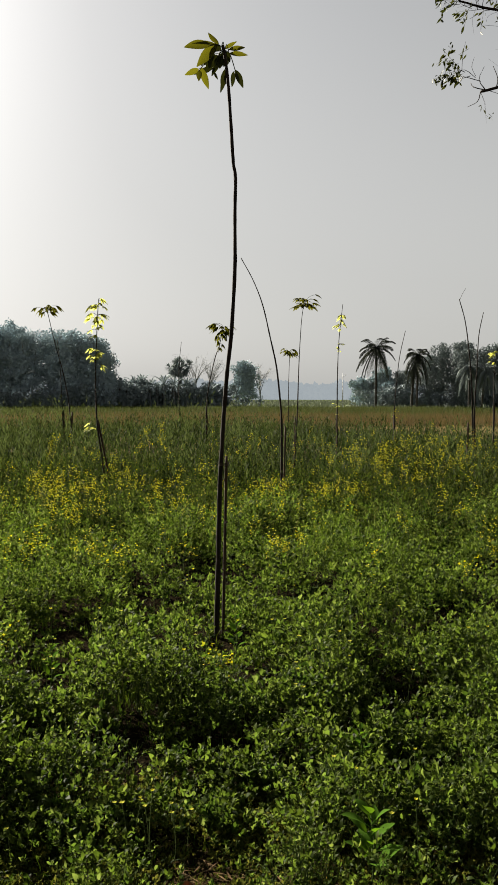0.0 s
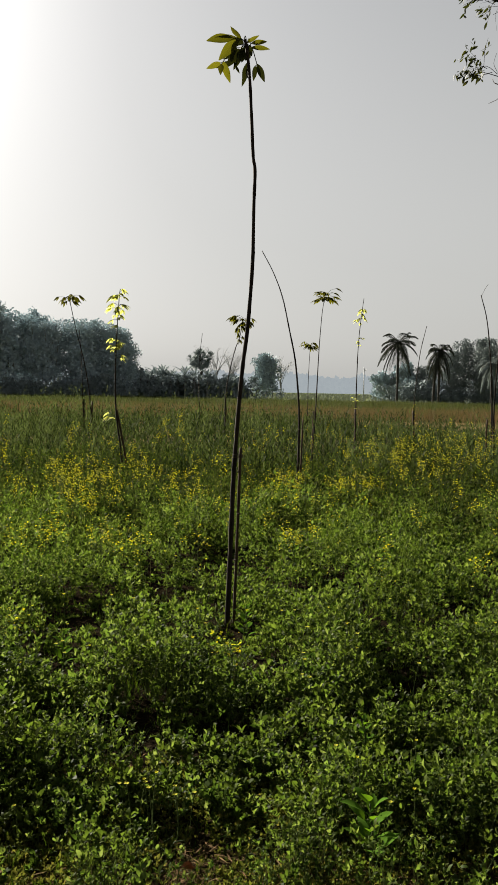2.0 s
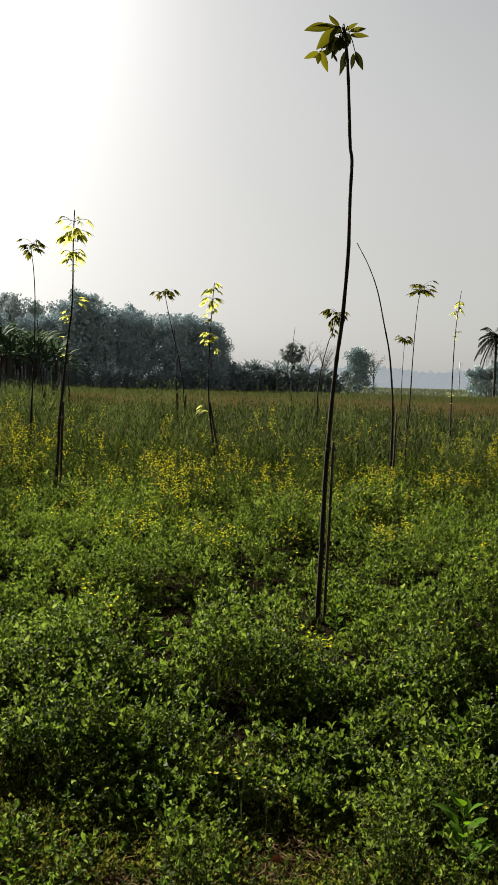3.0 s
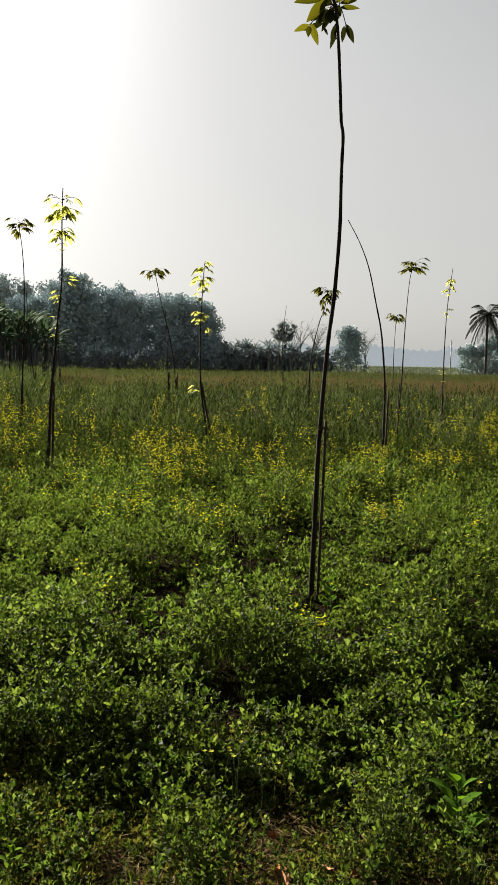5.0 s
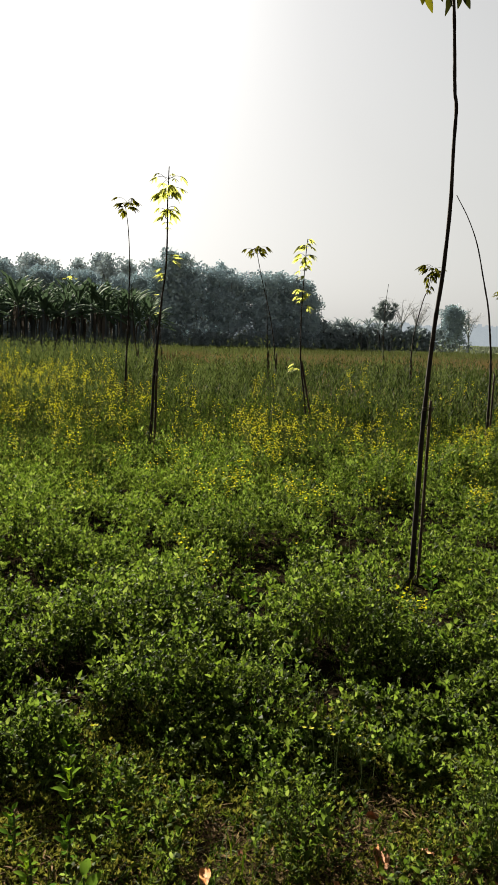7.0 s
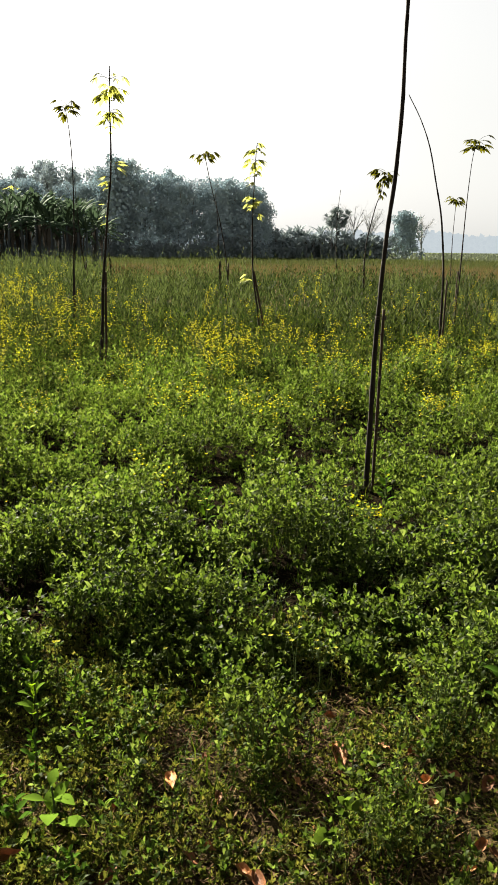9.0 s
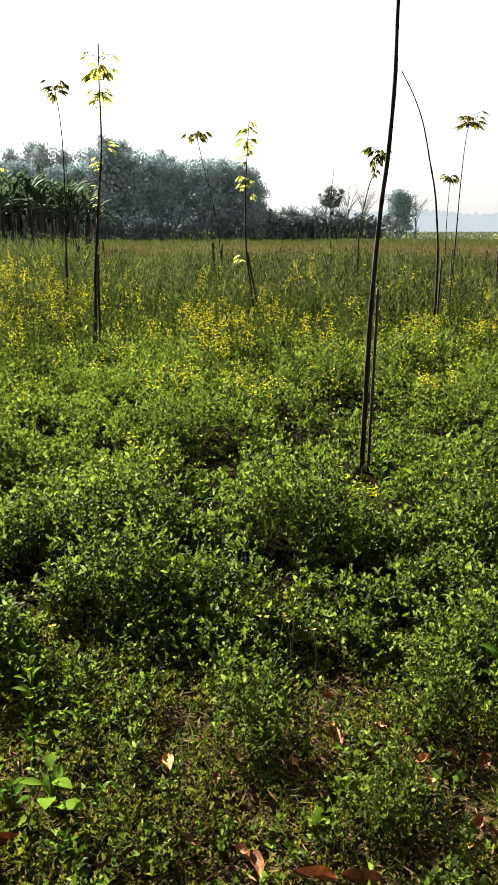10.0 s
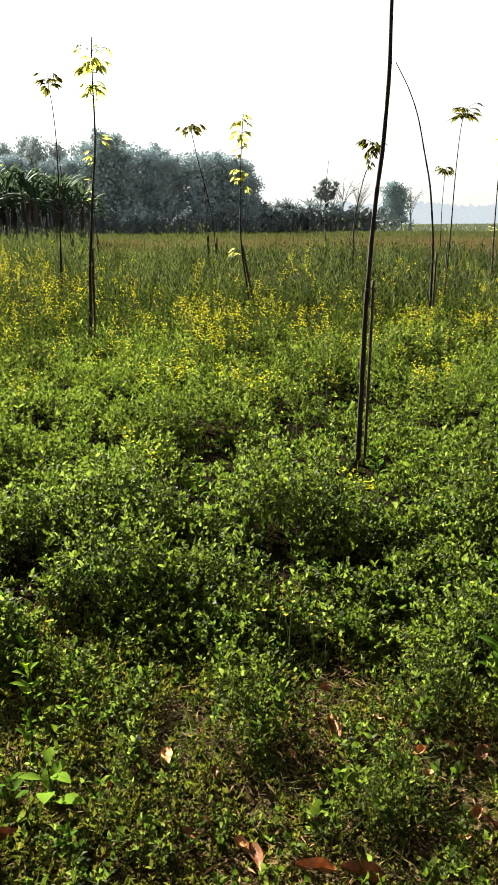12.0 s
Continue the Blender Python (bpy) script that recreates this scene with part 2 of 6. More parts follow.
def ground_material():
    m, n, l, b = material("field_soil", 1.0)
    b.inputs["Specular IOR Level"].default_value = 0.0
    geo = n.new("ShaderNodeNewGeometry")
    pos = geo.outputs["Position"]
    big = noise_tex(n, l, 1.3, 5, 0.6, pos)
    fine = noise_tex(n, l, 55, 6, 0.7, pos)
    crumb = n.new("ShaderNodeTexVoronoi")
    crumb.inputs["Scale"].default_value = 60
    l.new(pos, crumb.inputs["Vector"])
    soil = ramp(n, [(0.3, (0.01, 0.006, 0.004)), (0.5, (0.034, 0.021, 0.012)), (0.7, (0.15, 0.093, 0.05))])
    l.new(fine.outputs["Fac"], soil.inputs["Fac"])
    moss = ramp(n, [(0.35, (0.009, 0.008, 0.004)), (0.7, (0.062, 0.046, 0.02))])
    l.new(fine.outputs["Fac"], moss.inputs["Fac"])
    near = n.new("ShaderNodeMix")
    near.data_type = "RGBA"
    cover = ramp(n, [(0.4, (0, 0, 0)), (0.54, (1, 1, 1))])
    l.new(big.outputs["Fac"], cover.inputs["Fac"])
    l.new(cover.outputs["Color"], near.inputs["Factor"])
    l.new(soil.outputs["Color"], near.inputs["A"])
    l.new(moss.outputs["Color"], near.inputs["B"])
    # shade under the weeds is painted into the soil; the trodden edge stays dry
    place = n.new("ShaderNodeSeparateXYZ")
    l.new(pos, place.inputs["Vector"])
    weed_shade = n.new("ShaderNodeMapRange")
    weed_shade.inputs["From Min"].default_value, weed_shade.inputs["From Max"].default_value = 2.5, 2.9
    l.new(place.outputs["Y"], weed_shade.inputs["Value"])
    shaded_soil = ramp(n, [(0.35, (0.003, 0.0024, 0.0016)), (0.7, (0.016, 0.0125, 0.007))])
    l.new(fine.outputs["Fac"], shaded_soil.inputs["Fac"])
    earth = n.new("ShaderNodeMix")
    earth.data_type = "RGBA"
    l.new(weed_shade.outputs["Result"], earth.inputs["Factor"])
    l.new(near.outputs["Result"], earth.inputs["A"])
    l.new(shaded_soil.outputs["Color"], earth.inputs["B"])
    # beyond the herbs the soil carries dry stubble, then green crop
    sep = n.new("ShaderNodeSeparateXYZ")
    l.new(pos, sep.inputs["Vector"])
    wob = n.new("ShaderNodeMath")
    wob.operation = "MULTIPLY_ADD"
    l.new(big.outputs["Fac"], wob.inputs[0])
    wob.inputs[1].default_value = 4
    l.new(sep.outputs["Y"], wob.inputs[2])
    rng = n.new("ShaderNodeMapRange")
    rng.inputs["From Min"].default_value, rng.inputs["From Max"].default_value = 0, 120
    l.new(wob.outputs[0], rng.inputs["Value"])
    zones = ramp(n, [(0.0, (0.03, 0.04, 0.012)), (0.17, (0.035, 0.042, 0.013)), (0.21, (0.1, 0.078, 0.04)), (0.42, (0.12, 0.092, 0.04)), (0.5, (0.075, 0.085, 0.03)), (0.95, (0.07, 0.084, 0.03))])
    l.new(rng.outputs["Result"], zones.inputs["Fac"])
    var = n.new("ShaderNodeMix")
    var.data_type, var.blend_type = "RGBA", "MULTIPLY"
    var.inputs["Factor"].default_value = 0.6
    l.new(zones.outputs["Color"], var.inputs["A"])
    vr = ramp(n, [(0.25, (0.5, 0.5, 0.5)), (0.75, (1.3, 1.3, 1.3))])
    l.new(fine.outputs["Fac"], vr.inputs["Fac"])
    l.new(vr.outputs["Color"], var.inputs["B"])
    far = n.new("ShaderNodeMapRange")
    far.inputs["From Min"].default_value, far.inputs["From Max"].default_value = 9, 16
    l.new(wob.outputs[0], far.inputs["Value"])
    allm = n.new("ShaderNodeMix")
    allm.data_type = "RGBA"
    l.new(far.outputs["Result"], allm.inputs["Factor"])
    l.new(earth.outputs["Result"], allm.inputs["A"])
    l.new(var.outputs["Result"], allm.inputs["B"])
    l.new(allm.outputs["Result"], b.inputs["Base Color"])
    bp = n.new("ShaderNodeBump")
    bp.inputs["Strength"].default_value, bp.inputs["Distance"].default_value = 0.68, 0.02
    hsum = n.new("ShaderNodeMath")
    l.new(fine.outputs["Fac"], hsum.inputs[0])
    l.new(crumb.outputs["Distance"], hsum.inputs[1])
    l.new(hsum.outputs[0], bp.inputs["Height"])
    l.new(bp.outputs["Normal"], b.inputs["Normal"])
    return m


M_GROUND = ground_material()


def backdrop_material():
    m, n, l, b = material("distant_trees_haze_glow", 1.0)
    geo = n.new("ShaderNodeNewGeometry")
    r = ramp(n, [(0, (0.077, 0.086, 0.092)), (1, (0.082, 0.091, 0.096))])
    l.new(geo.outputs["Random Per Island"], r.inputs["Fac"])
    # nearly black trees; their grey emission stands in for haze
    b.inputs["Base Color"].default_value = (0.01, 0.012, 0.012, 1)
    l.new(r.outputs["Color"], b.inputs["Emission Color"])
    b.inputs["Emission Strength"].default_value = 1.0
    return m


M_FAR = backdrop_material()

# ---- mesh tools ----
rng = np.random.default_rng(7)


def mesh_from(name, verts, faces, mat, smooth=False):
    """verts (n, 3); faces: list of integer arrays, each (k, 3) or (k, 4)."""
    me = bpy.data.meshes.new(name)
    verts = np.asarray(verts, dtype=np.float32)
    faces = [np.asarray(f, dtype=np.int32) for f in faces if len(f)]
    me.vertices.add(len(verts))
    me.vertices.foreach_set("co", verts.ravel())
    loops = np.concatenate([f.ravel() for f in faces])
    totals = np.concatenate([np.full(len(f), f.shape[1], dtype=np.int32) for f in faces])
    starts = np.concatenate(([0], np.cumsum(totals)[:-1])).astype(np.int32)
    me.loops.add(len(loops))
    me.loops.foreach_set("vertex_index", loops)
    me.polygons.add(len(totals))
    me.polygons.foreach_set("loop_start", starts)
    me.polygons.foreach_set("loop_total", totals)
    if smooth:
        me.polygons.foreach_set("use_smooth", np.ones(len(totals), dtype=bool))
    me.update(calc_edges=True)
    me.materials.append(mat)
    return me


class Shape:
    """Collects vertices and faces of one mesh."""

    def __init__(self):
        self.v, self.t, self.q, self.n = [], [], [], 0

    def add(self, verts, tris=(), quads=()):
        if len(tris):
            self.t.append(np.asarray(tris, dtype=np.int32) + self.n)
        if len(quads):
            self.q.append(np.asarray(quads, dtype=np.int32) + self.n)
        verts = np.asarray(verts, dtype=float).reshape(-1, 3)
        self.v.append(verts)
        self.n += len(verts)
        return self

    def tube(self, pts, radii, sides=8, rough=0.0):
        pts = np.asarray(pts, dtype=float)
        k = len(pts)
        radii = np.broadcast_to(np.asarray(radii, dtype=float), (k,))
        tang = np.gradient(pts, axis=0)
        tang /= np.linalg.norm(tang, axis=1)[:, None] + 1e-9
        ref = np.where(np.abs(tang[:, 2:3]) > 0.9, np.array([[0, 1.0, 0]]), np.array([[0, 0, 1.0]]))
        a = np.cross(tang, ref)
        a /= np.linalg.norm(a, axis=1)[:, None] + 1e-9
        b = np.cross(tang, a)
        ang = np.linspace(0, 2 * np.pi, sides, endpoint=False)
        r = radii[:, None] * (1 + rough * rng.normal(size=(k, sides)))
        ring = pts[:, None] + r[..., None] * (np.cos(ang)[None, :, None] * a[:, None] + np.sin(ang)[None, :, None] * b[:, None])
        verts = np.concatenate((ring.reshape(-1, 3), pts[:1], pts[-1:]))
        i, j = np.meshgrid(np.arange(k - 1), np.arange(sides), indexing="ij")
        j2 = (j + 1) % sides
        quads = np.stack((i * sides + j, i * sides + j2, (i + 1) * sides + j2, (i + 1) * sides + j), -1).reshape(-1, 4)
        s = np.arange(sides)
        caps = np.concatenate((np.stack((np.full(sides, k * sides), (s + 1) % sides, s), -1),
                               np.stack((np.full(sides, k * sides + 1), (k - 1) * sides + s, (k - 1) * sides + (s + 1) % sides), -1)))
        return self.add(verts, caps, quads)

    def leaf(self, base, tip, width, up=(0, 0, 1), fold=0.25, droop=0.0, rows=5):
        """A leaf blade with a midrib, folded along it and bent down at the tip."""
        base, tip, up = np.asarray(base, float), np.asarray(tip, float), np.asarray(up, float)
        d = tip - base
        ln = np.linalg.norm(d)
        side = np.cross(d, up)
        if np.linalg.norm(side) < 1e-6:
            side = np.cross(d, (1, 0.3, 0))
        side /= np.linalg.norm(side)
        nrm = np.cross(side, d / ln)
        s = np.linspace(0, 1, rows)
        w = width * 0.5 * np.sin(np.pi * np.clip(s * 0.94 + 0.03, 0, 1) ** 0.85)
        mid = base + s[:, None] * d - (droop * ln * s ** 2)[:, None] * np.array([0, 0, 1.0])
        lift = (fold * w)[:, None] * nrm
        verts = np.stack((mid - side * w[:, None] + lift, mid, mid + side * w[:, None] + lift), 1).reshape(-1, 3)
        i = np.arange(rows - 1) * 3
        quads = np.concatenate((np.stack((i, i + 1, i + 4, i + 3), -1), np.stack((i + 1, i + 2, i + 5, i + 4), -1)))
        return self.add(verts, (), quads)

    def mesh(self, name, mat, smooth=False):
        return mesh_from(name, np.concatenate(self.v), [np.concatenate(x) for x in (self.t, self.q) if x], mat, smooth)


def part(name, me, parent, label=""):
    ob = new(name, me)
    ob.parent = parent
    return tagged(ob, label)


def thing(name, x, y, z=0.0):
    ob = new(name)
    ob.location = (x, y, z)
    ob.empty_display_size = 0.2
    return ob


def smooth_path(pts, per=5):
    """A path through the points, Catmull-Rom."""
    p = np.asarray(pts, float)
    p = np.concatenate((2 * p[:1] - p[1:2], p, 2 * p[-1:] - p[-2:-1]))
    out = []
    for i in range(1, len(p) - 2):
        for s in np.linspace(0, 1, per, endpoint=False):
            a, b, c, d = p[i - 1:i + 3]
            out.append(0.5 * (2 * b + (c - a) * s + (2 * a - 5 * b + 4 * c - d) * s * s + (3 * b - a - 3 * c + d) * s ** 3))
    out.append(p[-2])
    return np.array(out)


def value_noise(x, y, seed):
    """Smooth noise in 0..1 over the plan, unit cells."""
    g = np.random.default_rng(seed).random((256, 256))
    xi, yi = np.floor(x).astype(int), np.floor(y).astype(int)
    fx, fy = x - xi, y - yi
    fx, fy = fx * fx * (3 - 2 * fx), fy * fy * (3 - 2 * fy)
    x0, x1, y0, y1 = xi % 256, (xi + 1) % 256, yi % 256, (yi + 1) % 256
    return (g[x0, y0] * (1 - fx) + g[x1, y0] * fx) * (1 - fy) + (g[x0, y1] * (1 - fx) + g[x1, y1] * fx) * fy


def ground_height(x, y):
    r = np.hypot(x, y)
    return 0.03 * (value_noise(x * 2.2, y * 2.2, 3) - 0.5) * np.clip(1.5 - r / 40, 0, 1) + 0.012 * (value_noise(x * 9, y * 9, 4) - 0.5) * np.clip(1.2 - r / 10, 0, 1)


# ---- ground ----
def build_ground():
    radii = np.concatenate(([0.0], np.linspace(0.3, 8, 110), np.geomspace(8.4, 3500, 90)))
    seg = 160
    ang = np.linspace(0, 2 * np.pi, seg, endpoint=False)
    x, y = radii[1:, None] * np.cos(ang), radii[1:, None] * np.sin(ang)
    verts = np.concatenate(([[0, 0, 0]], np.stack((x, y, ground_height(x, y)), -1).reshape(-1, 3)))
    i, j = np.meshgrid(np.arange(len(radii) - 2), np.arange(seg), indexing="ij")
    j2 = (j + 1) % seg
    quads = np.stack((1 + i * seg + j, 1 + (i + 1) * seg + j, 1 + (i + 1) * seg + j2, 1 + i * seg + j2), -1).reshape(-1, 4)
    s = np.arange(seg)
    tris = np.stack((np.zeros(seg, int), 1 + s, 1 + (s + 1) % seg), -1)
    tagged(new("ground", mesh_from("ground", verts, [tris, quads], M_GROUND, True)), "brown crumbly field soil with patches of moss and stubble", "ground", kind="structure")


build_ground()


# ---- plant cover ----
def unit(v):
    return v / (np.linalg.norm(v, axis=-1, keepdims=True) + 1e-9)


def leaves(pos, axis, normal, length, width, six=False, fold=0.25):
    """Arrays of folded leaf blades: rhombs of two triangles, or six-cornered blades of four."""
    axis = unit(axis)
    side = unit(np.cross(axis, normal))
    nrm = np.cross(side, axis)
    L, W = length[:, None], width[:, None] * 0.5
    lift = nrm * W * fold * 2
    n = len(pos)
    if six:
        v = np.stack((pos, pos + axis * L * 0.3 - side * W + lift, pos + axis * L * 0.3 + side * W + lift,
                      pos + axis * L * 0.72 - side * W * 0.8 + lift * 0.8, pos + axis * L * 0.72 + side * W * 0.8 + lift * 0.8,
                      pos + axis * L - nrm * L * 0.12), 1)
        f = np.array([[0, 2, 1], [1, 2, 4], [1, 4, 3], [3, 4, 5]])
    else:
        v = np.stack((pos, pos + axis * L * 0.45 - side * W + lift, pos + axis * L * 0.45 + side * W + lift, pos + axis * L), 1)
        f = np.array([[0, 2, 3], [0, 3, 1]])
    k = v.shape[1]
    return v.reshape(-1, 3), (np.arange(n)[:, None, None] * k + f[None]).reshape(-1, 3)


def blades(pos, axis, side, length, width, bend, simple=False):
    """Grass blades: three triangles bent over at half length, or one where they stand far off."""
    L, W = length[:, None], width[:, None] * 0.5
    mid = pos + axis * L * 0.55
    tip = mid + unit(axis + bend) * L * 0.5
    if simple:
        v = np.stack((pos - side * W, pos + side * W, tip), 1)
        f = np.array([[0, 1, 2]])
    else:
        v = np.stack((pos - side * W, pos + side * W, mid - side * W * 0.8, mid + side * W * 0.8, tip), 1)
        f = np.array([[0, 1, 3], [0, 3, 2], [2, 3, 4]])
    k = v.shape[1]
    return v.reshape(-1, 3), (np.arange(len(pos))[:, None, None] * k + f[None]).reshape(-1, 3)


def join(chunks):
    vs, fs, n = [], [], 0
    for v, f in chunks:
        vs.append(v)
        fs.append(f + n)
        n += len(v)
    return np.concatenate(vs), np.concatenate(fs)


AZ0, AZ1 = radians(-40), radians(26)


def scatter(count, r0, r1):
    """Places in the sector in front of the walk."""
    r = np.sqrt(rng.random(count) * (r1 ** 2 - r0 ** 2) + r0 ** 2)
    a = AZ0 + rng.random(count) * (AZ1 - AZ0)
    wide = rng.random(count) < 0.1
    a = np.where(wide, rng.normal(radians(-7), radians(48), count), a)
    return r * np.sin(a), r * np.cos(a)


# dark gullies and gaps cleared for the camera's view, trodden soil at the near edge, lush stands: x, y and reach in
# metres
GULLIES = ((-0.78, 4.18, 0.28, 0.16), (-0.4, 3.42, 0.22, 0.13), (-1.09, 2.75, 0.17, 0.15), (-0.16, 3.37, 0.16, 0.1), (-1.5, 3.15, 0.25, 0.2), (-0.25, 2.66, 0.14, 0.1),
           (-0.74, 2.5, 0.18, 0.11), (0.25, 7.6, 0.5, 0.25), (-3.65, 9.0, 0.5, 0.35), (-1.42, 8.2, 0.35, 0.3), (-2.03, 4.2, 0.2, 0.2), (-2.04, 6.3, 0.3, 0.25),
           (-0.73, 3.46, 0.2, 0.12), (0.58, 3.12, 0.18, 0.16), (1.38, 5.38, 0.3, 0.3), (-0.4, 5.38, 0.25, 0.15), (0.28, 2.62, 0.16, 0.09), (-0.17, 4.85, 0.16, 0.36), (-0.2, 4.5, 0.09, 0.14), (0.36, 2.5, 0.1, 0.12), (-0.81, 1.8, 0.08, 0.09), (-1.07, 3.32, 0.2, 0.12))
TRODDEN = ((-0.23, 2.42, 0.13, 0.1), (-0.58, 2.28, 0.13, 0.12), (0.04, 2.23, 0.14, 0.08), (0.26, 2.17, 0.16, 0.14), (-0.2, 2.06, 0.14, 0.05), (-0.32, 1.8, 0.2, 0.07),
           (0.05, 1.84, 0.12, 0.06), (-0.5, 2.06, 0.2, 0.1), (-0.05, 1.72, 0.3, 0.07), (-1.52, 3.1, 0.15, 0.15))
LUSH = ((-0.39, 2.33, 0.12, 0.05), (-0.05, 1.95, 0.12, 0.045), (0.46, 2.85, 0.16, 0.05), (0.3, 3.6, 0.3, 0.08),
        (-1.25, 4.0, 0.35, 0.08), (0.03, 2.06, 0.1, 0.04), (-1.45, 2.5, 0.3, 0.04))


def patches(x, y, spots):
    """1 in the middle of a patch, 0 outside all of them, with ragged rims."""
    rag = 0.5 * (value_noise(x * 9, y * 9, 23) - 0.5)
    best = np.zeros_like(np.asarray(x, float))
    for px, py, wx, wy in spots:
        d = np.hypot((x - px) / wx, (y - py) / wy)
        best = np.maximum(best, np.clip((1.25 + rag - d) * 2.2, 0, 1))
    return best


def bare(x, y):
    """How bare the soil is, 0..1: trodden patches at the near edge of the field, small gaps elsewhere."""
    n = 0.65 * value_noise(x * 1.9 + 11, y * 1.9 + 5, 21) + 0.35 * value_noise(x * 5, y * 5, 22)
    edge = np.clip((2.7 - y) / 0.9, 0, 1) * 0.12
    gap = np.clip((n + edge - 0.72) * 9, 0, 1) * np.clip((4.2 - y) / 1.2, 0.15, 1)
    return np.maximum(gap, patches(x, y, TRODDEN))


CLUMP = 0.36


def hummock(x, y):
    """Height of the weeds: separate uneven clumps with dark gullies between them."""
    x, y = np.asarray(x, float), np.asarray(y, float)
    wx = x + 0.16 * (value_noise(x * 4.1, y * 4.1, 33) - 0.5)
    wy = y + 0.16 * (value_noise(x * 4.1 + 40, y * 4.1, 34) - 0.5)
    ci, cj = np.floor(wx / CLUMP).astype(int), np.floor(wy / CLUMP).astype(int)
    g = np.random.default_rng(35).random((4, 128, 128))
    best = np.zeros_like(x)
    for di in (-1, 0, 1):
        for dj in (-1, 0, 1):
            i, j = (ci + di) % 128, (cj + dj) % 128
            cx, cy = (ci + di + g[0, i, j]) * CLUMP, (cj + dj + g[1, i, j]) * CLUMP
            rad = CLUMP * (0.42 + 0.45 * g[2, i, j])
            d = np.hypot(wx - cx, wy - cy) / rad
            best = np.maximum(best, (0.1 + 0.2 * g[3, i, j] ** 1.5) * np.sqrt(np.clip(1 - d * d, 0, 1)))
    best = best * (0.5 + 0.95 * value_noise(x * 1.25 + 7, y * 1.25, 36))
    # weeds lowered before the tall sapling so its foot shows from the camera
    trodden = np.exp(-((x + 0.2) / 0.45) ** 2 - ((y - 4.7) / 0.6) ** 2)
    h = 0.03 + best * 1.22 * np.clip((np.hypot(x, y) - 0.9) / 3.0, 0.26, 1) * (1 - 0.88 * trodden)
    h = h * (1 - 0.35 * np.clip((-0.55 - x) / 0.3, 0, 1) * np.clip((3.1 - y) / 0.4, 0, 1))
    for px, py, reach, more in LUSH:
        h = h + more * np.clip(1.6 - 1.3 * np.hypot(x - px, y - py) / reach, 0, 1) * (0.6 + 0.8 * value_noise(x * 13, y * 13, 24))
    valley = np.clip((0.34 - value_noise(x * 2.6 + 3, y * 1.7, 37)) * 9, 0, 1) * np.clip((y - 2.8) / 0.8, 0, 1)
    return 0.02 + (h - 0.02) * (1 - 0.85 * np.maximum(patches(x, y, GULLIES), 0.9 * valley))


def thin(x, y):
    """How thinly the weeds stand on the trodden near edge, 0..1, but for the lush stands."""
    lush = patches(x, y, [(a, b, c, c) for a, b, c, _ in LUSH])
    return np.clip((2.75 - y) / 0.5, 0, 1) * (1 - lush)


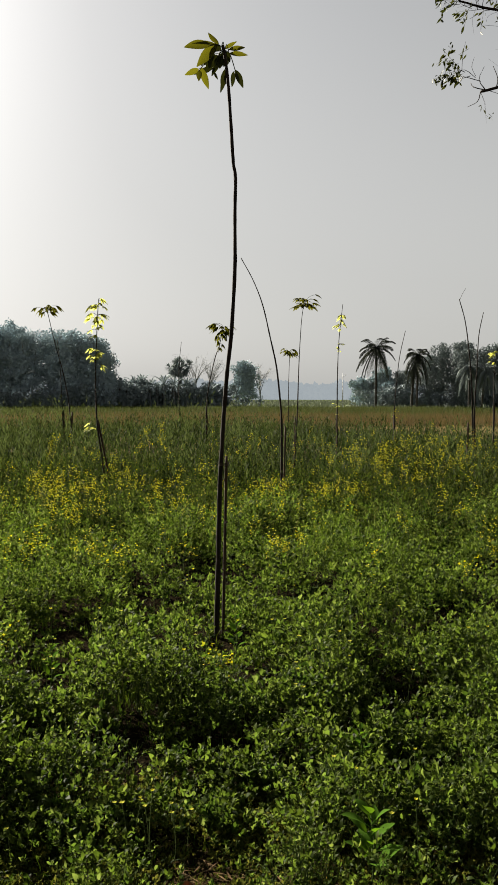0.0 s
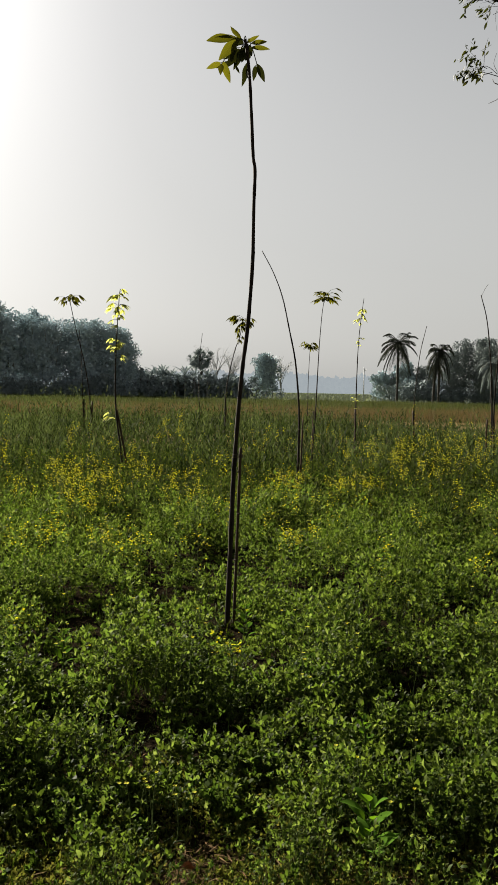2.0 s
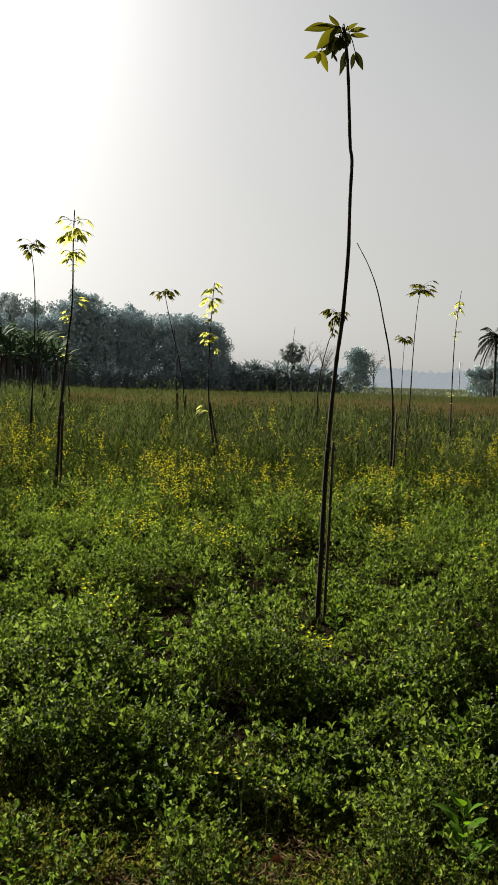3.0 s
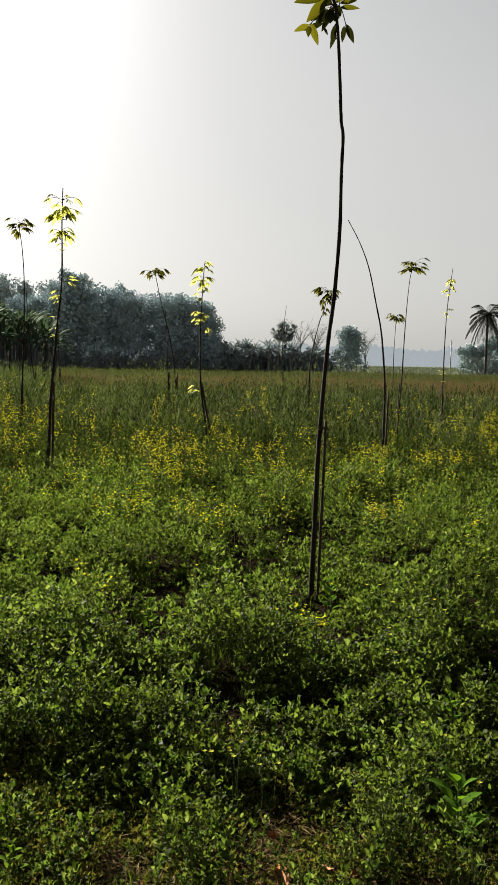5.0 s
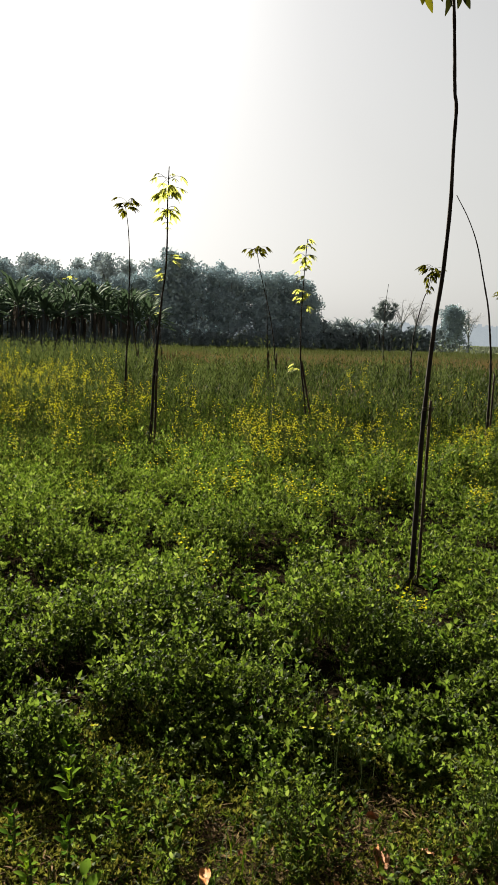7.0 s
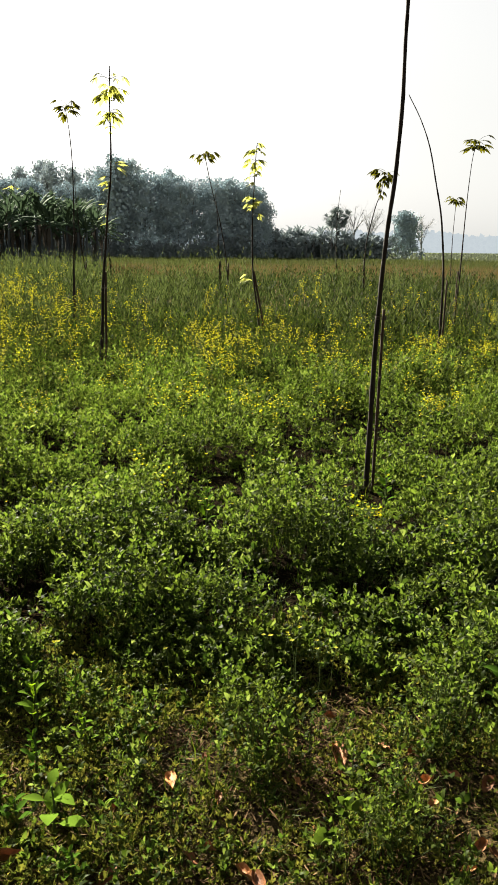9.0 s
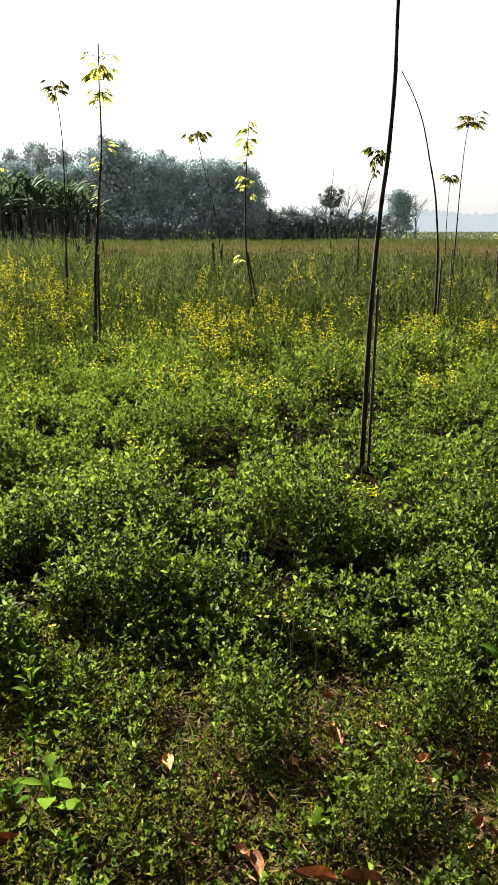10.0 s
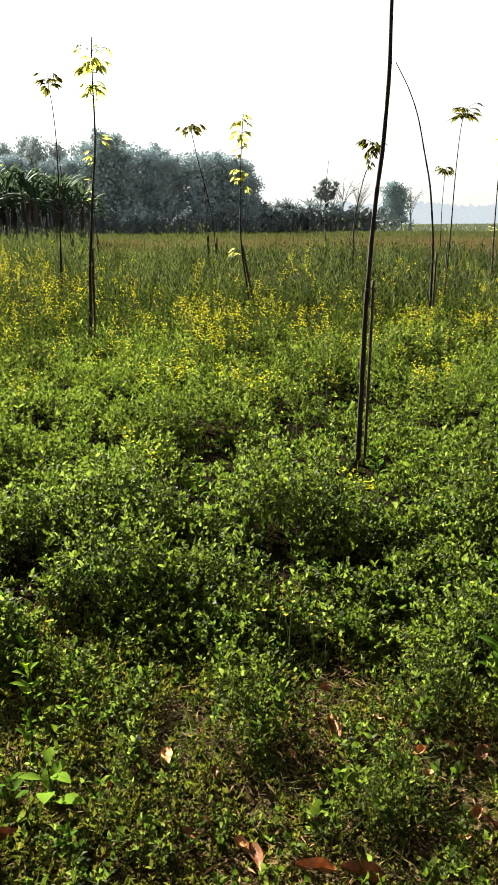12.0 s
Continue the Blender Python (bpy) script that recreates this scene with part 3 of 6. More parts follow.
def sprawling(count, r0, r1, stems, nodes, size, six, tall=1.0, places=None, broad=(0.32, 0.52), creeping=False):
    """Low weeds like young peas: leaning stems with pairs of oval leaflets and a tuft at the tip."""
    x, y = (places or scatter)(count, r0, r1)
    hum = hummock(x, y)
    keep = rng.random(count) > np.maximum(bare(x, y) * 0.96, np.maximum(np.clip(1.6 - hum * 15, 0, np.where(y > 3.6, 0.8, 0.97)), 0.78 * thin(x, y)))
    if creeping:
        keep = rng.random(count) > bare(x, y) * np.clip(0.35 + 1.2 * value_noise(x * 8, y * 8, 25), 0, 0.95)
        hum = np.clip(hum, 0.035, 0.09)
    x, y, hum = x[keep], y[keep], hum[keep]
    h = hum * rng.uniform(0.6, 1.3, len(x)) * tall
    n = len(x) * stems
    X, Y, H = np.repeat(x, stems), np.repeat(y, stems), np.repeat(h, stems) * rng.uniform(0.6, 1.15, n)
    Z = ground_height(X, Y)
    phi = rng.random(n) * 2 * np.pi
    reach = rng.uniform(0.02, 0.1, n) * (0.5 + H * 3)
    up = np.array([[0, 0, 1.0]])
    out1 = np.stack((np.cos(phi), np.sin(phi), np.zeros(n)), 1)
    pairs = nodes + 2
    per = pairs * 2
    # leaflet pairs up the stem, two crossed pairs at the tip
    s1 = np.concatenate((np.repeat(np.linspace(0.35, 0.9, nodes), 2), (1.0, 1.0, 1.0, 1.0)))
    s = np.tile(s1, n) + np.repeat(rng.normal(0, 0.03, n * pairs), 2)
    tip = np.tile(s1 >= 0.99, n)
    P, out = np.repeat(np.stack((X, Y, Z), 1), per, 0), np.repeat(out1, per, 0)
    Hh, Rr, S = np.repeat(H, per)[:, None], np.repeat(reach, per)[:, None], s[:, None]
    pos = P + out * Rr * S ** 1.5 + up * Hh * (1.35 * S - 0.35 * S * S)
    turn = np.repeat(rng.random(n * pairs) * 2 * np.pi, 2) + np.tile((0, np.pi), n * pairs) + rng.normal(0, 0.35, n * per)
    rise = np.where(tip, rng.uniform(0.3, 2.4, n * per), rng.uniform(0.0, 1.8, n * per))
    axis = np.stack((np.cos(turn), np.sin(turn), rise), 1) + out * 0.25
    normal = up + rng.normal(0, 0.6, (n * per, 3))
    kind = np.repeat(np.minimum(rng.lognormal(-0.04, 0.25, len(x)), 1.45), stems * per)
    length = size * kind * rng.uniform(0.65, 1.3, n * per) * np.where(tip, 1.12, 0.85)
    v, f = leaves(pos, axis, normal, length, length * rng.uniform(*broad, n * per), six)
    # thin stems
    s3 = np.array([0.0, 0.45, 1.0])
    line = np.stack((X, Y, Z), 1)[:, None] + out1[:, None] * reach[:, None, None] * (s3 ** 1.5)[None, :, None] + up[None] * H[:, None, None] * (1.35 * s3 - 0.35 * s3 ** 2)[None, :, None]
    sd = np.stack((-np.sin(phi), np.cos(phi), np.zeros(n)), 1) * 0.0013
    stv = np.stack((line[:, 0] - sd, line[:, 1] - sd, line[:, 2], line[:, 0] + sd, line[:, 1] + sd), 1).reshape(-1, 3)
    sf = np.array([[0, 3, 4], [0, 4, 1], [1, 4, 2]])
    stf = (np.arange(n)[:, None, None] * 5 + sf[None]).reshape(-1, 3)
    return (v, f), (stv, stf)


def all_round(count, r0, r1):
    """Places on the whole disc outside the densely grown sector."""
    r = np.sqrt(rng.random(count) * (r1 ** 2 - r0 ** 2) + r0 ** 2)
    a = AZ1 - radians(4) + rng.random(count) * (2 * np.pi - (AZ1 - AZ0) + radians(8))
    return r * np.sin(a), r * np.cos(a)


def build_near():
    a, sa_ = sprawling(2100, 1.25, 2.8, 5, 3, 0.0175, True)
    d, sd_ = sprawling(3500, 2.8, 4.4, 5, 3, 0.0235, True)
    b, _ = sprawling(12000, 4.4, 9.4, 5, 2, 0.0265, False)
    c, sc_ = sprawling(200, 1.4, 5.5, 4, 2, 0.023, True, 1.25, None, (0.5, 0.75))
    e, _ = sprawling(900, 0.9, 8.5, 4, 1, 0.075, False, 1.1, all_round)
    v, f = join([a, d, b, c, e])
    tagged(new("low_weeds", mesh_from("low_weeds", v, [f], M_WEED)), "dense low green weeds with small oval leaflets", "weeds", kind="stuff")
    v, f = join([sa_, sd_, sc_])
    tagged(new("weed_stems", mesh_from("weed_stems", v, [f], M_STEM)), "thin green stems of the low weeds", "weed stems", kind="stuff")
    # low sprigs that cover the trodden edge
    g, _ = sprawling(5600, 1.25, 3.2, 4, 1, 0.0135, False, 0.55, None, (0.35, 0.6), True)
    tagged(new("ground_sprigs", mesh_from("ground_sprigs", g[0], [g[1]], M_SPRIG)), "short light green sprigs close to the soil", "weeds", kind="stuff")
    # grass tufts between the weeds
    n = 2000
    x, y = scatter(n, 1.25, 6.0)
    per = 12
    X, Y = np.repeat(x, per) + rng.normal(0, 0.018, n * per), np.repeat(y, per) + rng.normal(0, 0.018, n * per)
    lean = rng.normal(0, 0.45, (n * per, 2))
    axis = unit(np.stack((lean[:, 0], lean[:, 1], np.ones(n * per)), 1))
    a = rng.random(n * per) * 2 * np.pi
    side = np.stack((np.cos(a), np.sin(a), np.zeros(n * per)), 1)
    L = np.repeat(rng.uniform(0.05, 0.16, n) * (0.6 + hummock(x, y) * 2.2), per) * rng.uniform(0.5, 1.2, n * per)
    bend = np.stack((lean[:, 0] * 2, lean[:, 1] * 2, -0.5 * np.ones(n * per)), 1)
    v, f = blades(np.stack((X, Y, ground_height(X, Y)), 1), axis, side, L, rng.uniform(0.0022, 0.0045, n * per), bend)
    tagged(new("grass_tufts", mesh_from("grass_tufts", v, [f], M_GRASS)), "thin green grass tufts among the weeds", "grass", kind="stuff")
    # moss and clover film on the bare soil
    n = 60000
    x, y = scatter(n, 1.25, 3.4)
    keep = rng.random(n) < np.where(value_noise(x * 6, y * 6, 41) > 0.36, np.maximum(np.maximum(0.1, 0.75 * bare(x, y)), thin(x, y)), 0)
    x, y = x[keep], y[keep]
    n = len(x)
    a = rng.random(n) * 2 * np.pi
    axis = np.stack((np.cos(a), np.sin(a), rng.uniform(0.1, 1.2, n)), 1)
    v, f = leaves(np.stack((x, y, ground_height(x, y) + rng.uniform(0, 0.02, n)), 1), axis, np.array([[0, 0, 1.0]]) + rng.normal(0, 0.4, (n, 3)), rng.uniform(0.006, 0.016, n), rng.uniform(0.003, 0.008, n))
    tagged(new("ground_moss", mesh_from("ground_moss", v, [f], M_MOSS)), "tiny mossy shoots on the bare soil", "moss", kind="stuff")


def build_litter():
    """Bits of straw and leaf on the trodden soil."""
    n = 16000
    x, y = scatter(n, 1.25, 3.4)
    keep = rng.random(n) < np.maximum(0.15 + 0.85 * bare(x, y), 0.6 * thin(x, y))
    x, y = x[keep], y[keep]
    n = len(x)
    a = rng.random(n) * 2 * np.pi
    axis = np.stack((np.cos(a), np.sin(a), rng.normal(0, 0.15, n)), 1)
    L = rng.uniform(0.008, 0.055, n)
    v, f = leaves(np.stack((x, y, ground_height(x, y) + rng.uniform(0.002, 0.035, n)), 1), axis, np.array([[0, 0, 1.0]]) + rng.normal(0, 0.3, (n, 3)), L, np.minimum(L * rng.uniform(0.05, 0.25, n), 0.006))
    tagged(new("straw_litter", mesh_from("straw_litter", v, [f], M_LITTER)), "tan straw and leaf scraps on the bare soil", "litter", kind="stuff")
    # crumbs of soil: small uneven eight-sided clods
    n = 9000
    x, y = scatter(n, 1.25, 3.8)
    keep = rng.random(n) < 0.3 + 0.7 * bare(x, y)
    x, y = x[keep], y[keep]
    n = len(x)
    size = rng.lognormal(-5.3, 0.5, n)
    corner = np.array([(1, 0, 0), (0, 1, 0), (-1, 0, 0), (0, -1, 0), (0, 0, 0.8), (0, 0, -0.6)], float)
    v = corner[None] * size[:, None, None] * rng.uniform(0.6, 1.4, (n, 6, 3)) + rng.normal(0, 0.2, (n, 6, 3)) * size[:, None, None]
    v += np.stack((x, y, ground_height(x, y) + size * 0.3), 1)[:, None]
    f = np.array([[0, 1, 4], [1, 2, 4], [2, 3, 4], [3, 0, 4], [1, 0, 5], [2, 1, 5], [3, 2, 5], [0, 3, 5]])
    tagged(new("soil_crumbs", mesh_from("soil_crumbs", v.reshape(-1, 3), [(np.arange(n)[:, None, None] * 6 + f[None]).reshape(-1, 3)], M_GROUND)), "small dark crumbs of soil", "soil", kind="stuff")


def upright(count, r0, r1, height, per, size, ratio, mask=None, spread=0.05, rise=(0.0, 1.5), places=None):
    """Upright herbs: a stem with leaves standing off it."""
    x, y = (places or scatter)(count, r0, r1)
    if mask is not None:
        keep = rng.random(count) < mask(x, y)
        x, y = x[keep], y[keep]
    n = len(x)
    h = height(x, y) * rng.uniform(0.55, 1.15, n)
    lean = rng.normal(0, 0.13, (n, 2))
    s = np.tile(np.linspace(0.25, 1.0, per), n) + rng.normal(0, 0.05, n * per)
    H = np.repeat(h, per)
    pos = np.stack((np.repeat(x, per) + np.repeat(lean[:, 0], per) * s * H, np.repeat(y, per) + np.repeat(lean[:, 1], per) * s * H, s * H), 1)
    pos[:, :2] += rng.normal(0, spread, (n * per, 2))
    a = rng.random(n * per) * 2 * np.pi
    axis = np.stack((np.cos(a), np.sin(a), rng.uniform(*rise, n * per)), 1)
    normal = np.array([[0, 0, 1.0]]) + rng.normal(0, 0.6, (n * per, 3))
    length = size * rng.uniform(0.6, 1.4, n * per) * (1.25 - 0.5 * s)
    v, f = leaves(pos, axis, normal, length, length * ratio * rng.uniform(0.7, 1.2, n * per))
    tops = np.stack((x + lean[:, 0] * h, y + lean[:, 1] * h, h), 1)
    return (v, f), tops


def mid_height(x, y):
    r = np.hypot(x, y)
    return np.interp(r, (6, 9, 13, 18, 26), (0.26, 0.4, 0.58, 0.7, 0.74)) * (0.4 + 0.45 * value_noise(x * 0.8, y * 0.8, 51) + 0.8 * value_noise(x * 2.9, y * 2.9, 52)) * (1 - 0.34 * np.clip((x - 1.2) / 2, 0, 1) * np.clip((y - 13) / 4, 0, 1)) * (1 - 0.5 * np.exp(-((x - 0.45) / 0.6) ** 2 - ((y - 9.9) / 1.1) ** 2))


FLOWER_PATCHES = ((-5.5, 11.0, 1.5, 1.3), (-4.2, 9.4, 0.7, 0.9), (-2.0, 9.6, 0.75, 2.0), (-1.7, 7.8, 0.35, 0.7), (-0.85, 8.6, 0.45, 0.9), (1.0, 10.1, 0.5, 0.8),
                  (1.85, 11.2, 0.7, 1.0), (0.35, 9.6, 0.35, 0.7), (0.3, 6.6, 0.22, 0.3), (-7.5, 14.0, 1.4, 1.4), (-2.1, 4.75, 0.2, 0.25), (-1.62, 5.9, 0.2, 0.25), (-1.2, 6.2, 0.2, 0.3), (3.2, 12.0, 0.7, 0.9))


def flowering(x, y):
    """Share of flowering stalks: a few dense patches, single heads between them."""
    share = np.interp(np.hypot(x, y), (4.5, 6.0, 8.2, 12.0, 15, 17), (0.006, 0.03, 0.06, 0.055, 0.02, 0.0))
    for px, py, wx, wy in FLOWER_PATCHES:
        share = np.maximum(share, 0.4 * np.exp(-((x - px) / wx) ** 2 - ((y - py) / wy) ** 2))
    return share * np.clip(0.3 + 1.4 * value_noise(x * 2.2, y * 2.2, 62), 0, 1.3)


def tan_patch(x, y):
    """The mown straw-coloured plot: no tall herbs there."""
    return (x > 3.6 + 0.5 * np.sin(y * 0.9)) & (y > 31 - 2 * (x - 4) + 1.2 * np.sin(x * 1.7)) & (y > 19) & (y < 41)


def build_mid():
    def clump(x, y):
        return np.clip((value_noise(x * 3.4, y * 3.4, 53) * 0.65 + value_noise(x * 0.9, y * 0.9, 54) * 0.35 - 0.36) * 5, 0.04, 1)
    low, _ = upright(17500, 7.6, 14, lambda x, y: mid_height(x, y) * 0.85, 12, 0.05, 0.42, clump, 0.035, (0.0, 1.9))
    outer, _ = upright(2600, 8.0, 30, mid_height, 6, 0.16, 0.4, clump, 0.1, (0.0, 2.0), all_round)
    v, f = join([low, outer])
    tagged(new("mustard_foliage", mesh_from("mustard_foliage", v, [f], M_MID)), "green leafy mustard and weeds in the field", "field plants", kind="stuff")
    tall, _ = upright(10500, 11.5, 27, mid_height, 12, 0.115, 0.22, lambda x, y: (1.0 - 0.96 * tan_patch(x, y)) * np.clip(clump(x, y) * 1.2, 0.2, 1), 0.035, (0.5, 3.2))
    def leftward(x, y):
        return np.clip((-0.38 * y + 0.6 - x) * 0.8, 0, 1)
    tall3, _ = upright(7800, 26, 41, lambda x, y: np.interp(y, (20, 39), (0.74, 1.24)) * (0.85 + 0.3 * value_noise(x, y, 55)), 9, 0.15, 0.18, leftward, 0.05, (0.5, 3.2))
    tall4, _ = upright(9500, 26, 39, lambda x, y: 0.7 * (0.8 + 0.35 * value_noise(x * 0.8, y * 0.8, 56)), 7, 0.16, 0.2,
                       lambda x, y: np.where(tan_patch(x, y), 0.02, np.interp(np.hypot(x, y), (26, 29, 32), (1, 0.6, 0.06))), 0.05, (0.5, 3.2))
    tall2, _ = upright(2500, 8.5, 13.5, lambda x, y: mid_height(x, y) * 1.1, 13, 0.06, 0.18, None, 0.025, (0.5, 3.0))
    plume, _ = upright(4600, 11.5, 27, lambda x, y: mid_height(x, y) * 1.3 + 0.05, 20, 0.1, 0.22, lambda x, y: np.where(tan_patch(x, y), 0, np.clip(value_noise(x * 1.1, y * 1.1, 57) * 2 - 0.5, 0, 1)), 0.03, (1.0, 3.5))
    v, f = join([plume, tall3])
    tagged(new("feathery_herbs", mesh_from("feathery_herbs", v, [f], M_PLUME)), "pale green feathery herbs standing over the field plants", "herbs", kind="stuff")
    v, f = join([tall, tall2, tall4])
    tagged(new("tall_herbs", mesh_from("tall_herbs", v, [f], M_TALL)), "tall grey-green narrow-leaved herbs in the field", "herbs", kind="stuff")
    # yellow heads, too many to count
    x, y = scatter(30000, 3.6, 17)
    keep = rng.random(len(x)) < flowering(x, y) * 0.29
    x, y = np.repeat(x[keep], 4), np.repeat(y[keep], 4)
    n = len(x)
    x, y = x + rng.normal(0, 0.05, n), y + rng.normal(0, 0.05, n)
    h = np.maximum(mid_height(x, y) * rng.uniform(0.75, 1.3, n) + 0.05, hummock(x, y) * rng.uniform(1.1, 1.35, n) + 0.03)
    per = 10
    pos = np.repeat(np.stack((x, y, h), 1), per, 0) + rng.normal(0, 0.014, (n * per, 3)) * np.array([1, 1, 2.6])
    a = rng.random(n * per) * 2 * np.pi
    axis = np.stack((np.cos(a), np.sin(a), rng.uniform(-0.2, 0.6, n * per)), 1)
    L = rng.uniform(0.012, 0.0195, n * per)
    v, f = leaves(pos, axis, np.array([[0, 0, 1.0]]) + rng.normal(0, 0.5, (n * per, 3)), L, L * 0.85)
    tagged(new("mustard_flowers", mesh_from("mustard_flowers", v, [f], M_PETAL)), "small yellow mustard flower heads", "flowers", kind="stuff")
    base = np.stack((x, y, np.zeros(n)), 1)
    top = np.stack((x, y, h), 1)
    a = rng.random(n) * 2 * np.pi
    sd = np.stack((np.cos(a), np.sin(a), np.zeros(n)), 1) * 0.0025
    sv = np.stack((base - sd, base + sd, top), 1).reshape(-1, 3)
    sf = np.arange(n * 3).reshape(-1, 3)
    tagged(new("mustard_stalks", mesh_from("mustard_stalks", sv, [sf], M_STEM)), "thin green mustard flower stalks", "stalks", kind="stuff")


def grass_field(name, count, r0, r1, hmin, hmax, wide, mat, label, mask=None):
    x, y = scatter(count, r0, r1)
    if mask is not None:
        keep = rng.random(count) < mask(x, y)
        x, y = x[keep], y[keep]
    n = len(x)
    lean = rng.normal(0, 0.3, (n, 2))
    axis = unit(np.stack((lean[:, 0], lean[:, 1], np.ones(n)), 1))
    a = rng.random(n) * 2 * np.pi
    side = np.stack((np.cos(a), np.sin(a), np.zeros(n)), 1)
    L = rng.uniform(hmin, hmax, n) * (0.7 + 0.6 * value_noise(x * 0.3, y * 0.3, 71))
    bend = np.stack((lean[:, 0] * 2, lean[:, 1] * 2, -0.4 * np.ones(n)), 1)
    v, f = blades(np.stack((x, y, np.zeros(n)), 1), axis, side, L, wide * rng.uniform(0.6, 1.3, n), bend, True)
    tagged(new(name, mesh_from(name, v, [f], mat)), label, "grass", kind="stuff")


build_near()
build_litter()
build_mid()
grass_field("dry_grass", 120000, 28.5, 60, 0.38, 0.68, 0.03, M_DRYGRASS, "brown drying grass across the field",
            lambda x, y: np.where(tan_patch(x, y), 0.015, np.interp(np.hypot(x, y), (28.5, 32, 52, 60), (0.3, 1, 1, 0.35)) * np.clip((x + 0.38 * y + 0.4) * 0.8, 0, 1)))
grass_field("dry_thatch", 7000, 40, 50, 0.5, 0.75, 0.03, M_THATCH, "dark brown dry stalks at the end of the mown plot",
            lambda x, y: (x > 5.6 + 0.5 * np.sin(y)) & (x < 11.2 + 0.4 * np.sin(y * 1.3)) & (y > 41.2) & (y < 44.5))
grass_field("young_crop", 95000, 46, 104, 0.36, 0.58, 0.06, M_CROP, "bright green young crop at the far end of the field",
            lambda x, y: np.interp(np.hypot(x, y), (46, 60, 104), (0.3, 1, 1)))
grass_field("far_crop", 30000, 100, 300, 0.42, 0.68, 0.3, M_FARCROP, "crop of the distant fields, painted pale for haze")
grass_field("stubble", 20000, 19, 44, 0.08, 0.26, 0.016, M_DRYGRASS, "short straw-coloured stubble on the mown plot", tan_patch)


# ---- saplings ----
def compound_leaf(origin, direction, reach, size, count, droop, seed):
    """A stalk with leaflets spread like fingers at its end."""
    r = np.random.default_rng(seed)
    sh = Shape()
    o = np.asarray(origin, float)
    d = unit(np.asarray(direction, float))
    end = o + d * reach
    mid = o + d * reach * 0.5 + np.array([0, 0, 0.12 * reach])
    sh.tube(smooth_path([o, mid, end], 3), 0.0016 + size * 0.008, 4)
    blades_ = []
    flat = unit(np.array([d[0], d[1], 0.0]) + 1e-6)
    side = np.cross(flat, (0, 0, 1.0))
    for k in range(count):
        f = (k / max(count - 1, 1) - 0.5) * 2
        out = unit(flat * (1 - 0.55 * abs(f)) + side * f * 0.9 + np.array([0, 0, -droop]) + r.normal(0, 0.12, 3))
        ln = size * (1 - 0.28 * abs(f)) * r.uniform(0.85, 1.12)
        blades_.append(Shape().leaf(end, end + out * ln, ln * r.uniform(0.3, 0.4), r.normal(0, 0.25, 3) + (0, 0, 1), 0.3, 0.12, 6))
    return sh, blades_


def stem_thing(name, label, category, pts, depth, r0, r1, bark=None, group=""):
    """A thin trunk along (x, z) places at one depth, rooted in the soil."""
    (x0, z0), (x1, z1) = pts[0], pts[1]
    slope = (x1 - x0) / (z1 - z0)
    xb = x0 - slope * z0
    ob = tagged(thing(name, xb, depth), label, category, group)
    p = [(0, 0, -0.05), *[(x - xb, 0.02 * math.sin(3 * z), z) for x, z in pts]]
    path = smooth_path(p, 6)
    h = path[:, 2] / path[-1, 2]
    rad = (r0 + (r1 - r0) * np.clip(h, 0, 1) ** 0.8) * 0.86
    rad = rad * (1 + 0.10 * np.sin(np.arange(len(rad)) * 1.9) * (rng.random(len(rad)) > 0.4))
    part("trunk", Shape().tube(path, rad, 9, 0.05).mesh("trunk", bark or M_BARK, True), ob)
    return ob, xb


def stake_thing(pts, depth, radius, label):
    ob, xb = stem_thing("stake", label, "stake", pts, depth, radius, radius * 0.85, M_STAKE, "stakes beside the saplings")
    radius *= 0.86
    # cut-off side knots
    for k, f in enumerate((0.35, 0.62, 0.86)):
        x = pts[0][0] + (pts[-1][0] - pts[0][0]) * f - xb
        z = pts[0][1] + (pts[-1][1] - pts[0][1]) * f
        s = 1 if k % 2 else -1
        part("knot", Shape().tube([(x, 0, z), (x + s * radius * 1.4, -0.004, z + radius * 0.9)], (radius * 0.75, radius * 0.45), 6).mesh("knot", M_STAKE, True), ob)
    return ob


def tie_part(ob, xb, x, z, radius, gap):
    """A string wound round trunk and stake."""
    ang = np.linspace(0, 6 * np.pi, 40)
    p = np.stack((x - xb + gap / 2 + (radius + gap / 2) * np.cos(ang), (radius + 0.004) * np.sin(ang), z + ang * 0.0012), 1)
    part("tie", Shape().tube(p, 0.0022, 5).mesh("tie", M_STRING, True), ob, "pale string tied round trunk and stake")


def whorl(ob, xb, x, z, count, reach, size, droop, mat, seed, fingers=5, lift=0.25, arc=(0, 360)):
    r = np.random.default_rng(seed)
    count = count + (count // 2 if mat is M_LEAFDIM else count // 4)
    for k in range(count):
        a = radians(arc[0] + (arc[1] - arc[0]) * (k + r.uniform(0.1, 0.9)) / count)
        d = (math.cos(a), math.sin(a) * 0.8, lift + r.normal(0, 0.22))
        stalk, leaflets = compound_leaf((x - xb, 0, z + r.normal(0, 0.05)), d, reach * r.uniform(0.35, 1.2), size * r.uniform(0.6, 1.1), fingers, droop + r.normal(0, 0.15), seed * 50 + k)
        lf = part("leaf", stalk.mesh("leaf", M_STEM, True), ob)
        for blade in leaflets:
            part("leaflet", blade.mesh("leaflet", mat, True), lf)


